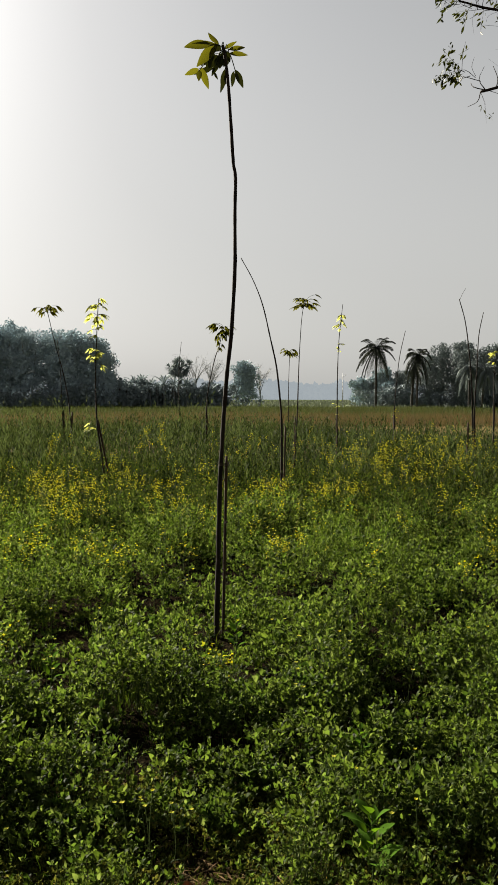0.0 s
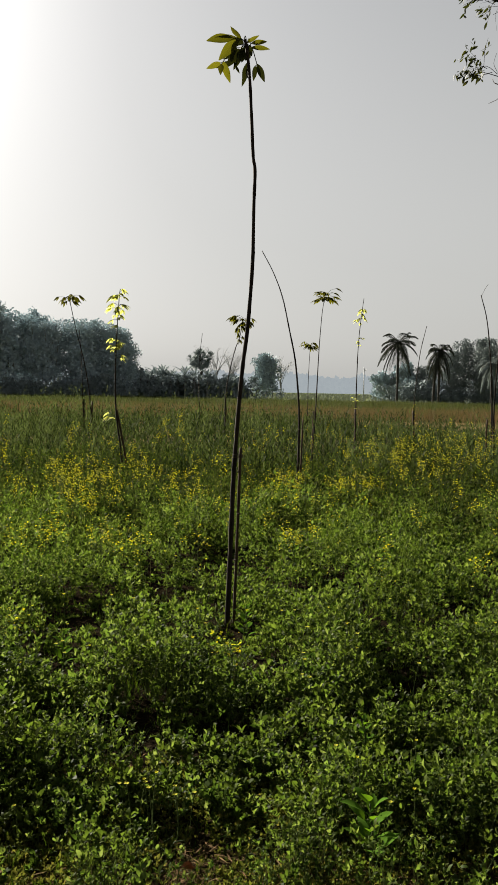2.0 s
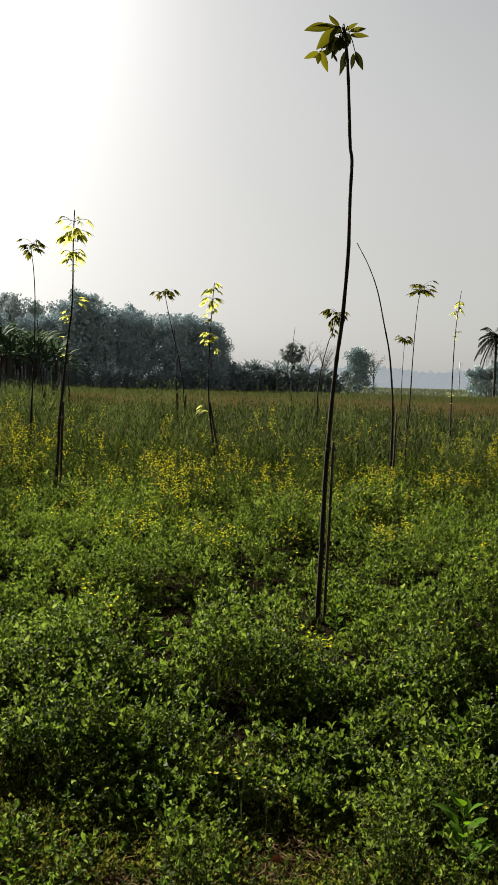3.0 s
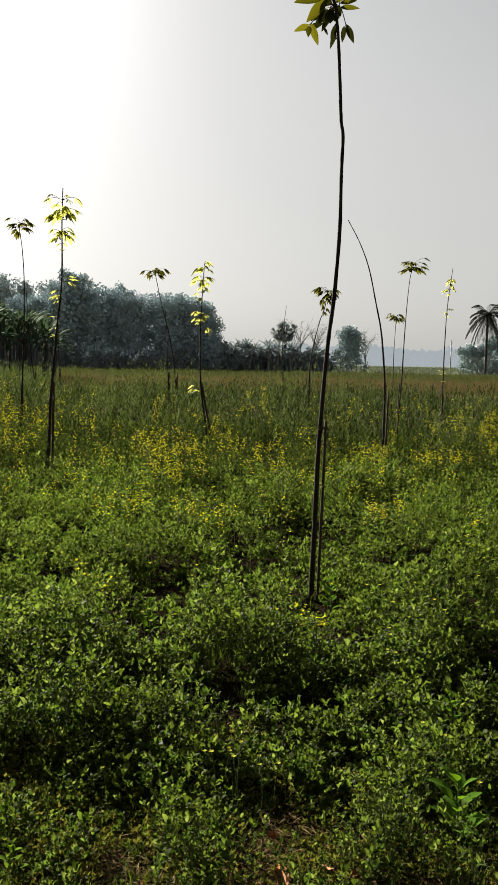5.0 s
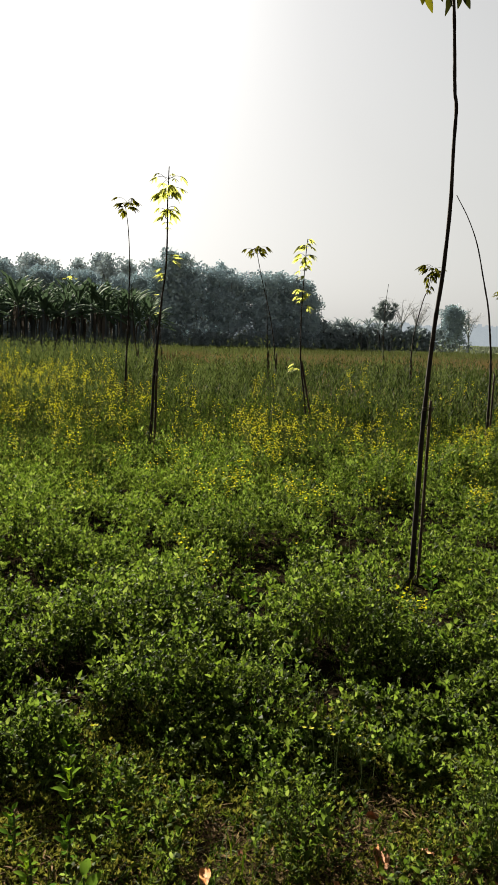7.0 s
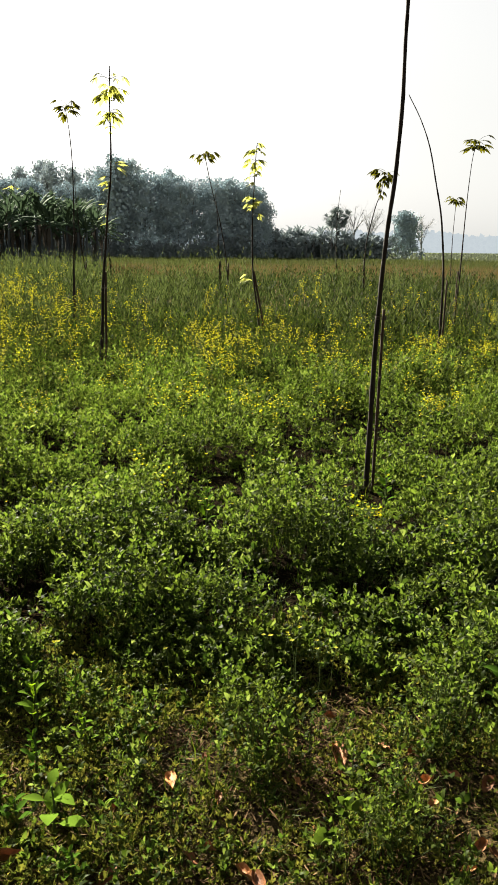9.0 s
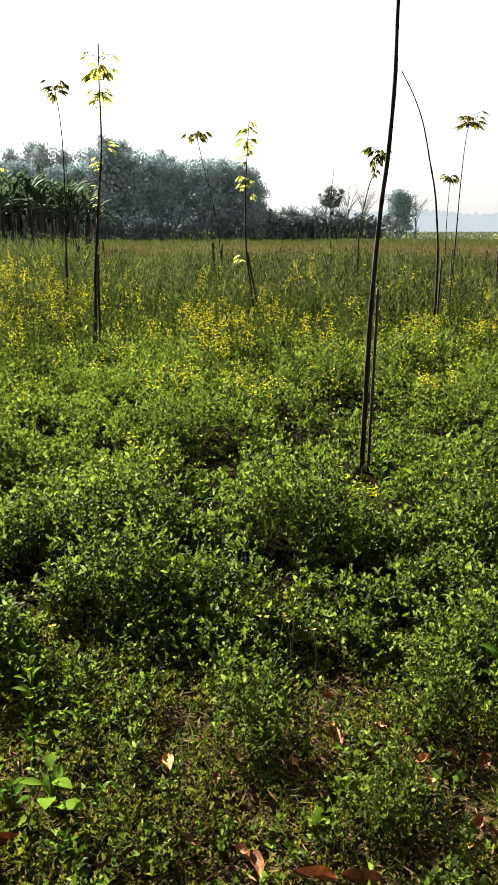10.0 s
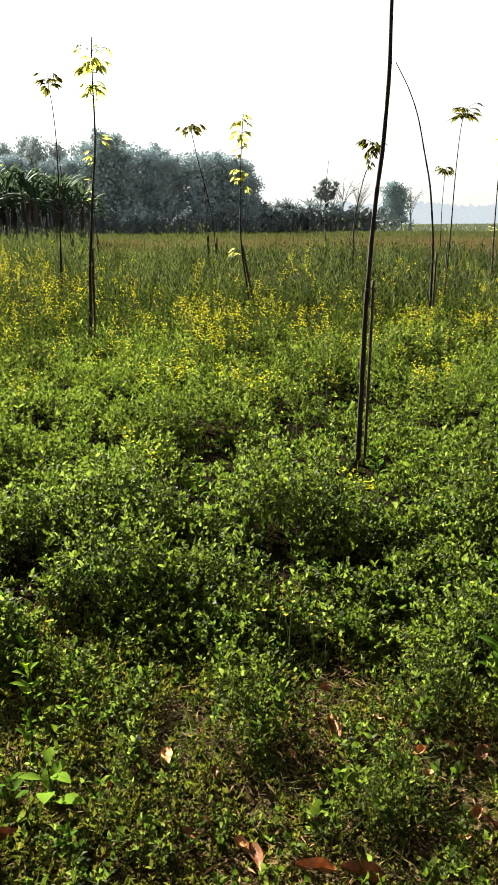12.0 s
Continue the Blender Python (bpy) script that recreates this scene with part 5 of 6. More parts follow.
    # single trees
    tree("round dense tree on several trunks standing apart", 6.5, 4.9, 1.3, 5600, 211, 0.24, 4, (-0.3, 120), 150)
    tree("small open-crowned dark tree", 5.8, 4.4, 1.0, 3000, 212, 0.26, 2, (20.4, 122), 60)
    tree("small dark tree among the low growth", 4.0, 4.4, 0.6, 2600, 213, 0.26, 1, (17.2, 124), 60)


tree_rows()


def bare_tree(where, height, seed, label):
    r = np.random.default_rng(seed)
    ob = tagged(thing("bare_tree", *where), label, "tree")
    part("trunk", Shape().tube(smooth_path([(0, 0, -0.2), (0.1, 0, height * 0.3), (0, 0.1, height * 0.5)], 4), np.linspace(0.13, 0.07, 9), 6).mesh("trunk", M_TRUNK, True), ob)
    for k in range(14):
        sh = Shape()
        a = r.random() * 2 * math.pi
        z0 = height * r.uniform(0.25, 0.62)
        out = r.uniform(0.18, 0.36) * height
        e = np.array((out * math.cos(a), out * math.sin(a) * 0.6, height * r.uniform(0.75, 1.0)))
        p = smooth_path([(0, 0.05, z0), (e[0] * 0.45, e[1] * 0.45, z0 + (e[2] - z0) * 0.6), e], 4)
        sh.tube(p, np.linspace(0.05, 0.014, len(p)), 4)
        for j in range(13):
            b = p[int(r.integers(2, len(p)))]
            t = b + r.normal(0, 0.45, 3) * np.array((1, 1, 0.7)) + np.array((0.35 * math.cos(a), 0, r.uniform(0.1, 0.6)))
            sh.tube(smooth_path([b, (b + t) / 2 + r.normal(0, 0.06, 3), t], 2), 0.012, 3)
        part("limb", sh.mesh("limb", M_TRUNK, True), ob)


bare_tree((-7.2, 117), 7.4, 301, "leafless grey tree with fine upswept twigs")
bare_tree((-5.2, 118), 6.6, 302, "leafless grey tree with fine upswept twigs")
bare_tree((2.0, 123), 5.9, 303, "leafless grey tree behind the round one")


def palm(name, label, where, height, fronds, length, seed, droop=1.0, skirt=0.0, width=0.14, lean=0.0, group="", mat=None):
    """A feather palm: ringed trunk and arching fronds set with leaflets."""
    r = np.random.default_rng(seed)
    ob = tagged(thing(name, *where), label, "palm tree", group)
    zs = np.linspace(-0.2, height, 26)
    p = np.stack((lean * (zs / height) ** 2, 0 * zs, zs), 1)
    rad = width * (1 + 0.14 * (np.arange(26) % 2)) * np.interp(zs / height, (0, 0.1, 0.9, 1), (1.25, 1, 1, 1.5))
    part("trunk", Shape().tube(p, rad, 9, 0.05).mesh("trunk", M_PALMTRUNK, True), ob)
    for k in range(fronds):
        sh = Shape()
        a = k * 2.4 + r.normal(0, 0.2)
        rise = 1.1 - 1.9 * (k / fronds) * (1 + skirt) + r.normal(0, 0.08)
        ln = length * r.uniform(0.85, 1.1)
        s = np.linspace(0, 1, 9)
        hx = ln * (s - 0.25 * droop * s ** 2.2) * math.cos(min(rise, 1.2) * 0.8)
        hz = ln * (math.sin(rise) * s - 0.5 * droop * s ** 2.3)
        spine = np.stack((lean + hx * math.cos(a), hx * math.sin(a), height + 0.1 + hz), 1)
        sh.tube(spine, np.linspace(0.035, 0.008, 9), 4)
        fine = smooth_path(spine, 6)
        n = len(fine)
        side = np.array((-math.sin(a), math.cos(a), 0.0))
        tang = unit(np.gradient(fine, axis=0))
        for sgn in (-1, 1):
            L = ln * 0.23 * np.sin(np.pi * np.clip(np.linspace(0.12, 0.98, n), 0, 1)) ** 0.6
            ax = unit(side * sgn * 0.85 + tang * 0.6 + np.array((0, 0, -0.42)) + r.normal(0, 0.08, (n, 3)))
            v, f = leaves(fine, ax, np.array([[0, 0, 1.0]]) + 0 * fine, L, 0.085 + 0 * L)
            sh.add(v, f)
        part("frond", sh.mesh("frond", mat or M_PALM), ob)
    return ob


G_PALM = "date palms at the field's end"
palm("date_palm", "date palm with a slim trunk and arching dark fronds", (16.5, 105), 7.6, 26, 3.5, 401, 0.95, 0.2, group=G_PALM)
palm("date_palm", "date palm with shaggy hanging lower fronds", (21.75, 105), 6.7, 26, 2.75, 402, 1.25, 0.35, group=G_PALM)
tagged(palm("date_palm", "second leaning date palm trunk with few fronds", (21.2, 105.6), 5.2, 12, 1.8, 405, 1.3, 0.3, 0.15, 0.3, group=G_PALM))
# these two take the haze-tinted fronds instead of the plain ones
palm("date_palm", "date palm half lost before the dark woods", (29.2, 108), 5.3, 28, 2.7, 403, 1.1, 0.2, group=G_PALM, mat=M_PALMHAZE)
palm("date_palm", "leaning date palm before the dark woods", (30.6, 107), 5.0, 28, 2.5, 404, 1.2, 0.3, lean=0.6, group=G_PALM, mat=M_PALMHAZE)


def fan_palm(where, height, seed):
    r = np.random.default_rng(seed)
    ob = tagged(thing("fan_palm", *where), "fan palm with a round bushy head above the low trees", "palm tree")
    part("trunk", Shape().tube([(0, 0, -0.2), (0.05, 0, height * 0.5), (0, 0, height * 0.84)], (0.26, 0.2, 0.17), 8).mesh("trunk", M_PALMTRUNK, True), ob)
    for k in range(46):
        d = unit(r.normal(size=3) * (1, 1, 0.9) + (0, 0, 0.15))
        hub = np.array((0, 0, height * 0.8)) + d * r.uniform(0.4, 1.3) * np.array((1.25, 1.25, 0.85))
        sh = Shape().tube([(0, 0, height * 0.84), hub], 0.025, 4)
        side = unit(np.cross(d, r.normal(size=3)))
        for j in np.linspace(-1.2, 1.2, 9):
            t = hub + (d * math.cos(j) + side * math.sin(j)) * 0.85
            sh.leaf(hub, t, 0.26, d + (0, 0, 1), 0.1, 0.1, 3)
        part("frond", sh.mesh("frond", M_PALMHAZE), ob)


fan_palm((-9.1, 113), 6.6, 411)


# ---- banana plants ----
def banana(height, seed, where, mat=None, stem=None, label="banana plant with a dark trunk and upright ragged leaves", group="banana plants"):
    r = np.random.default_rng(seed)
    ob = tagged(thing("banana_plant", *where), label, "banana plant", group)
    h = height * 0.6
    lean = r.normal(0, 0.1)
    p = smooth_path([(0, 0, -0.1), (lean * 0.5, 0, h * 0.5), (lean, 0.05, h)], 4)
    part("trunk", Shape().tube(p, np.linspace(0.1, 0.055, len(p)), 8, 0.04).mesh("trunk", stem or M_BANANASTEM, True), ob)
    for k in range(13):
        a = k * 2.39 + r.normal(0, 0.3)
        steep = r.uniform(1.0, 1.52) if k < 9 else r.uniform(-0.2, 0.5)
        ln = height * (r.uniform(0.34, 0.46) if k < 9 else r.uniform(0.24, 0.34))
        s = np.linspace(0, 1, 12)
        hx = ln * s * math.cos(steep) + 0.22 * ln * s ** 2
        hz = ln * s * math.sin(steep) - 0.34 * ln * s ** 2.6
        spine = np.stack((lean + hx * math.cos(a), hx * math.sin(a), h - 0.1 + hz), 1)
        side = np.array((-math.sin(a), math.cos(a), 0.0))
        w = 0.125 * np.sin(np.pi * np.clip((s - 0.15) / 0.88, 0.02, 0.98)) ** 0.5
        w[0] = w[1] = 0.02
        sag = np.array((0, 0, 1.0)) * (0.5 * w)[:, None]
        rag = r.uniform(0.3, 1.2, (2, 12))
        sh = Shape()
        v = np.stack((spine - side * (w * rag[0])[:, None] - sag, spine + (0, 0, 0.012), spine + side * (w * rag[1])[:, None] - sag), 1).reshape(-1, 3)
        i = np.arange(11) * 3
        sh.add(v, (), np.concatenate((np.stack((i, i + 1, i + 4, i + 3), -1), np.stack((i + 1, i + 2, i + 5, i + 4), -1))))
        part("leaf", sh.mesh("leaf", mat or M_BANANA), ob)
    for k in range(2):
        a = r.random() * 2 * math.pi
        b = np.array((lean + 0.09 * math.cos(a), 0.09 * math.sin(a), h * 0.97))
        part("dry_leaf", Shape().leaf(b, b + (0.15 * math.cos(a), 0.15 * math.sin(a), -h * r.uniform(0.3, 0.6)), 0.2, (math.cos(a), math.sin(a), 0.3), 0.5, 0, 6).mesh("dry_leaf", M_BANANADRY), ob, "brown hanging dry leaf")
    return ob


def banana_grove():
    r = np.random.default_rng(31)
    kinds = [banana(4.3, 501, (-16.4, 41)), banana(4.6, 502, (-17.2, 42.4)), banana(4.6, 503, (-18.2, 40.8))]
    spots = []
    for row in range(5):
        for x in np.arange(-34, -15.6 - row * 0.4, 0.78):
            spots.append((x + r.normal(0, 0.22), 40.6 + row * 1.7 + r.normal(0, 0.35), np.interp(x, (-34, -18, -15.5), (1.14, 1.02, 0.86)) * r.uniform(0.8, 1.1)))
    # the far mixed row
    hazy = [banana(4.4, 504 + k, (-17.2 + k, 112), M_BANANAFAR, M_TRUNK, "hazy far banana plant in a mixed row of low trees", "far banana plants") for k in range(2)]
    far_spots = []
    for x in np.arange(-17.5, -3.6, 0.8):
        far_spots.append((x + r.normal(0, 0.25), 110.5 + r.normal(0, 0.8), r.uniform(0.85, 1.2) * np.interp(x, (-17.5, -9, -4), (1.05, 1.0, 0.75))))
    for k, (x, y, s) in enumerate(spots):
        copy_thing(kinds[k % 3], pose(x, y, 0, 0, 0, r.uniform(0, 360)) @ Matrix.Diagonal((s, s, s, 1)))
    for k, (x, y, s) in enumerate(far_spots):
        copy_thing(hazy[k % 2], pose(x, y, 0, 0, 0, r.uniform(0, 360)) @ Matrix.Diagonal((s, s, s, 1)))


banana_grove()


# ---- far distance ----
def far_line():
    r = np.random.default_rng(41)
    chunks = []
    x = np.arange(-420, 420, 3.0)
    tops = 6.0 + 3.0 * value_noise(x * 0.05, x * 0, 81) + 2.6 * value_noise(x * 0.21, x * 0, 82) ** 2
    for xx, t in zip(x, tops):
        n = 120
        pos = np.stack((xx + r.uniform(-2.5, 2.5, n), 420 + r.normal(0, 3, n), r.random(n) * t), 1)
        ax = unit(r.normal(size=(n, 3)))
        L = r.uniform(1.6, 3.0, n)
        chunks.append(leaves(pos, unit(ax * (1, 0.3, 1)), unit(0.4 * r.normal(size=(n, 3)) + (0, -1.5, 0)), L, L * 0.8))
    v, f = join(chunks)
    tagged(new("backdrop", mesh_from("backdrop", v, [f], M_FAR)), "line of distant trees glowing pale grey in place of haze", "distant trees", kind="structure")


far_line()


def pylon(x, y, height):
    ob = tagged(thing("pylon", x, y), "faint grey lattice pylon behind the trees", "pylon")
    w = lambda z: 1.3 - 0.95 * z / height
    for sx in (-1, 1):
        for sy in (-1, 1):
            part("leg", Shape().tube([(sx * w(0), sy * w(0), -0.2), (sx * w(height), sy * w(height), height)], 0.09, 4).mesh("leg", M_STEEL), ob)
    for k in range(7):
        z0, z1 = height * k / 7, height * (k + 1) / 7
        sh = Shape()
        for s in (-1, 1):
            sh.tube([(-w(z0), s * w(z0), z0), (w(z1), s * w(z1), z1)], 0.05, 3)
            sh.tube([(w(z0), s * w(z0), z0), (-w(z1), s * w(z1), z1)], 0.05, 3)
        part("brace", sh.mesh("brace", M_STEEL), ob)
    for z in (0.72, 0.86):
        part("cross_arm", Shape().tube([(-2.4, 0, height * z), (2.4, 0, height * z)], 0.08, 4).mesh("cross_arm", M_STEEL), ob)


pylon(-42.2, 260, 15)


def mast(x, y, height):
    ob = tagged(thing("utility_pole", x, y), "thin pale utility pole beyond the field", "pole")
    part("post", Shape().tube([(0, 0, -0.2), (0, 0, height)], (0.08, 0.05), 8).mesh("post", M_STEEL, True), ob)
    part("insulator", Shape().tube([(0.05, 0, height - 0.35), (0.32, 0, height - 0.3), (0.34, 0, height - 0.1)], 0.03, 5).mesh("insulator", M_STEEL), ob)


mast(12.85, 110, 4.6)


# ---- overhanging tree ----
def overhanging_tree():
    r = np.random.default_rng(51)
    tx, ty = 4.6, 5.6
    ob = tagged(thing("overhanging_tree", tx, ty), "tree reaching dark thin branches with small hanging leaves over the field", "tree")

    def at(x, z, y=5.0):
        return np.array((x - tx, y - ty, z))
    trunk = smooth_path([(0, 0, -0.2), (0.05, 0, 1.5), (-0.05, -0.02, 3.0), (0.1, 0.1, 5.2)], 5)
    part("trunk", Shape().tube(trunk, np.linspace(0.17, 0.09, len(trunk)), 10, 0.05).mesh("trunk", M_BARK, True), ob)
    limbs = [([(0, 0, 2.7), at(3.4, 3.9, 5.4), at(2.2, 3.75, 5.1), at(1.65, 3.39), at(1.56, 3.33), at(1.47, 3.28), at(1.37, 3.25), at(1.33, 3.24)], 0.036, 0.0065),
             ([(0, 0, 3.0), at(3.4, 3.85, 5.3), at(2.3, 3.68, 5.0), at(1.64, 3.68), at(1.52, 3.69), at(1.36, 3.71), at(1.26, 3.735), at(1.19, 3.76), at(1.175, 3.83)], 0.028, 0.0035),
             ([(0, 0, 2.5), at(3.3, 3.3, 5.2), at(2.2, 3.12, 5.0), at(1.72, 3.04), at(1.62, 3.01)], 0.04, 0.004)]
    for pts, r0, r1 in limbs:
        p = smooth_path(pts, 5)
        part("limb", Shape().tube(p, r0 + (r1 - r0) * np.linspace(0, 1, len(p)) ** 0.33, 7, 0.06).mesh("limb", M_BARK, True), ob)
    # twigs: from, to, radius
    twigs = [((1.36, 3.25), (1.30, 3.33), .0035), ((1.33, 3.30), (1.22, 3.36), .0025), ((1.30, 3.32), (1.16, 3.36), .002), ((1.27, 3.33), (1.13, 3.30), .002), ((1.24, 3.35), (1.12, 3.45), .002),
             ((1.22, 3.36), (1.22, 3.49), .0015), ((1.3, 3.33), (1.28, 3.42), .0016), ((1.33, 3.24), (1.29, 3.20), .003), ((1.33, 3.24), (1.40, 3.10), .001), ((1.33, 3.24), (1.33, 3.12), .001),
             ((1.36, 3.25), (1.34, 3.37), .003), ((1.42, 3.26), (1.41, 3.40), .0035), ((1.37, 3.25), (1.45, 3.21), .002), ((1.56, 3.33), (1.47, 3.34), .005), ((1.55, 3.34), (1.44, 3.37), .003), ((1.52, 3.34), (1.49, 3.45), .003),
             ((1.47, 3.34), (1.36, 3.41), .001), ((1.58, 3.36), (1.50, 3.55), .001), ((1.6, 3.37), (1.42, 3.5), .001), ((1.42, 3.27), (1.50, 3.47), .001),
             ((1.45, 3.70), (1.52, 3.56), .003), ((1.52, 3.56), (1.62, 3.60), .004), ((1.48, 3.68), (1.60, 3.62), .004), ((1.5, 3.59), (1.30, 3.62), .0012), ((1.36, 3.71), (1.20, 3.70), .0015), ((1.30, 3.72), (1.16, 3.66), .001),
             ((1.26, 3.735), (1.10, 3.80), .002), ((1.3, 3.72), (1.28, 3.55), .0008), ((1.33, 3.715), (1.35, 3.85), .002), ((1.4, 3.70), (1.43, 3.85), .002), ((1.19, 3.76), (1.05, 3.79), .002), ((1.52, 3.69), (1.5, 3.85), .003),
             ((1.62, 3.38), (1.6, 3.6), .001), ((1.66, 3.4), (1.62, 3.65), .001), ((1.62, 3.01), (1.55, 3.05), .0012), ((1.64, 3.02), (1.57, 2.99), .001)]
    # a tangle of fine twigs along the upper limb
    for x in np.arange(1.2, 1.66, 0.035):
        z = 3.7 + 0.3 * max(0.0, 1.3 - x)
        twigs.append(((x, z), (x - r.uniform(0.02, 0.12), z + r.uniform(-0.11, 0.13)), r.uniform(0.0012, 0.003)))
    for a, b, rad in twigs:
        pa, pb = at(*a), at(*b, 5.0 + r.normal(0, 0.05))
        m = (pa + pb) / 2 + r.normal(0, 0.012, 3)
        part("twig", Shape().tube(smooth_path([pa, m, pb], 3), (rad * np.linspace(1, 0.5, 7)), 4).mesh("twig", M_BARK, True), ob)
    # leaf sprays: along which line, how many leaves, length
    sprays = [((1.16, 3.36), (1.06, 3.32), 9, .036), ((1.22, 3.36), (1.10, 3.33), 10, .036), ((1.13, 3.30), (1.20, 3.30), 6, .034), ((1.21, 3.37), (1.10, 3.46), 8, .032), ((1.16, 3.42), (1.08, 3.42), 5, .028), ((1.18, 3.46), (1.14, 3.5), 3, .034),
              ((1.20, 3.45), (1.27, 3.50), 4, .03), ((1.22, 3.30), (1.15, 3.34), 6, .034), ((1.05, 3.79), (1.12, 3.70), 9, .034), ((1.1, 3.82), (1.08, 3.72), 6, .034), ((1.18, 3.70), (1.20, 3.64), 3, .03), ((1.25, 3.70), (1.24, 3.62), 3, .034),
              ((1.34, 3.70), (1.32, 3.58), 5, .03), ((1.30, 3.8), (1.46, 3.82), 9, .034), ((1.45, 3.8), (1.62, 3.76), 9, .036), ((1.40, 3.1), (1.38, 3.12), 3, .024), ((1.33, 3.13), (1.32, 3.12), 2, .024), ((1.55, 3.05), (1.66, 3.0), 8, .034), ((1.58, 2.99), (1.68, 2.95), 6, .032),
              ((1.2, 3.78), (1.1, 3.69), 8, .034), ((1.28, 3.74), (1.2, 3.63), 6, .032), ((1.36, 3.78), (1.45, 3.72), 6, .032), ((1.42, 3.68), (1.5, 3.6), 5, .03), ((1.55, 3.74), (1.64, 3.68), 6, .032), ((1.2, 3.4), (1.13, 3.38), 7, .036)]
    for a, b, n, ln in sprays:
        sh = Shape()
        pa, pb = at(*a), at(*b, 5.0 + r.normal(0, 0.05))
        sh.tube([pa, pb], 0.001, 3)
        n = int(n * 1.7)
        for k in range(n):
            q = pa + (pb - pa) * (k + 0.5) / n + r.normal(0, 0.011, 3)
            d = unit(np.array((r.normal(-0.35, 0.55), r.normal(0, 0.4), -0.9 + 0.5 * (k % 3 == 0))))
            l2 = ln * r.uniform(0.8, 1.35)
            sh.leaf(q, q + d * l2, l2 * 0.34, r.normal(0, 1, 3) + (0, -0.8, 0), 0.4, 0.0, 5)
        part("leaf_spray", sh.mesh("leaf_spray", M_BRANCHLEAF, True), ob)


overhanging_tree()


# ---- small things on the near ground ----
def dry_leaf(seed, length):
    """A curled brown fallen leaf with a midrib."""
    r = np.random.default_rng(seed)
    rows, cols = 9, 5
    s, c = np.meshgrid(np.linspace(0, 1, rows), np.linspace(-1, 1, cols), indexing="ij")
    w = length * 0.24 * np.sin(np.pi * np.clip(s * 0.95 + 0.03, 0, 1)) ** 0.75
    curl = r.uniform(0.6, 1.6)
    x = (s - 0.5) * length
    y = c * w * (1 - 0.2 * curl)
    z = curl * (c ** 2) * w * 0.8 + length * 0.16 * r.uniform(0.2, 1) * (s - 0.5) ** 2 * 2 + 0.004 * np.sin(9 * s + 3 * c + seed) + 0.003
    top = np.stack((x, y, z), -1).reshape(-1, 3)
    i, j = np.meshgrid(np.arange(rows - 1), np.arange(cols - 1), indexing="ij")
    q = np.stack((i * cols + j, i * cols + j + 1, (i + 1) * cols + j + 1, (i + 1) * cols + j), -1).reshape(-1, 4)
    sh = Shape().add(top, (), q).add(top - (0, 0, 0.0008), (), q[:, ::-1])
    return sh


def dry_leaves():
    large = [(-0.59, 2.09, 0.085), (-0.15, 2.27, 0.13), (0.1, 2.22, 0.085), (0.27, 2.25, 0.09), (-0.18, 1.95, 0.08), (-0.64, 1.72, 0.07), (-0.33, 1.8, 0.07), (-0.29, 1.77, 0.09), (-0.15, 1.76, 0.1), (-0.04, 1.75, 0.12), (0.02, 2.18, 0.1), (-0.89, 1.72, 0.08), (0.32, 2.05, 0.07), (0.22, 1.98, 0.08), (0.34, 2.42, 0.07), (0.03, 2.19, 0.075)]
    small = [(-0.11, 2.09), (-0.47, 1.83), (-0.45, 2.04), (0.12, 2.14), (-0.52, 2.2), (-0.2, 2.5), (0.06, 2.34), (0.18, 2.27), (-0.02, 2.36), (0.19, 1.9), (0.26, 1.96), (-0.45, 2.05), (-0.44, 1.87), (-0.7, 1.95), (-0.25, 2.15), (0.4, 2.2)]
    r = np.random.default_rng(61)
    for k, (x, y, ln) in enumerate(large + [(x, y, 0.035 + 0.025 * r.random()) for x, y in small]):
        turn = r.uniform(-80, 80)
        ob = new("dry_leaf", dry_leaf(600 + k, ln * 0.95).mesh("dry_leaf", M_DRY, True))
        ob.matrix_world = pose(x, y, float(ground_height(np.array(x), np.array(y))) + 0.035, r.normal(0, 14), r.normal(0, 10), turn)
        tagged(ob, "curled brown fallen leaf lying on the soil", "dry leaf", "fallen leaves")


dry_leaves()


def broad_weed(label, where, height, count, size, mat, seed, spread=0.5):
    """A leafy weed: stem with broad leaves set round it."""
    r = np.random.default_rng(seed)
    ob = tagged(thing("broadleaf_weed", *where, 0.0), label, "weed", "broad-leaved weeds")
    part("stem", Shape().tube(smooth_path([(0, 0, -0.03), (0.01, 0, height * 0.5), (0.0, 0.01, height * 0.92)], 4), np.linspace(0.005, 0.0025, 9), 6).mesh("stem", M_STEM, True), ob)
    for k in range(count):
        f = 0.25 + 0.72 * k / count
        a = k * 2.4 + r.normal(0, 0.2)
        b = np.array((0, 0, height * f))
        d = unit(np.array((math.cos(a), math.sin(a), r.uniform(0.25, 0.9) + f * spread)))
        ln = size * r.uniform(0.75, 1.2) * (1.1 - 0.4 * f)
        sh = Shape().tube([b, b + d * ln * 0.3], 0.0016, 4)
        sh.leaf(b + d * ln * 0.28, b + d * ln * 1.25, ln * 0.48, (0, 0, 1), 0.25, 0.22, 8)
        part("leaf", sh.mesh("leaf", mat, True), ob)
    return ob


broad_weed("bright green broad-leaved weed standing over the low weeds", (0.355, 2.53), 0.25, 16, 0.1, M_BIGLEAF, 701)
broad_weed("pale green seedling with four wide pointed leaves", (-0.84, 1.86), 0.15, 7, 0.095, M_PALE, 702, 0.1)
broad_weed("light green leafy weed at the field's near edge", (-1.07, 2.26), 0.2, 12, 0.06, M_PALE, 703)
broad_weed("light green leafy weed at the field's near edge", (-1.15, 2.42), 0.17, 11, 0.055, M_BIGLEAF, 704)
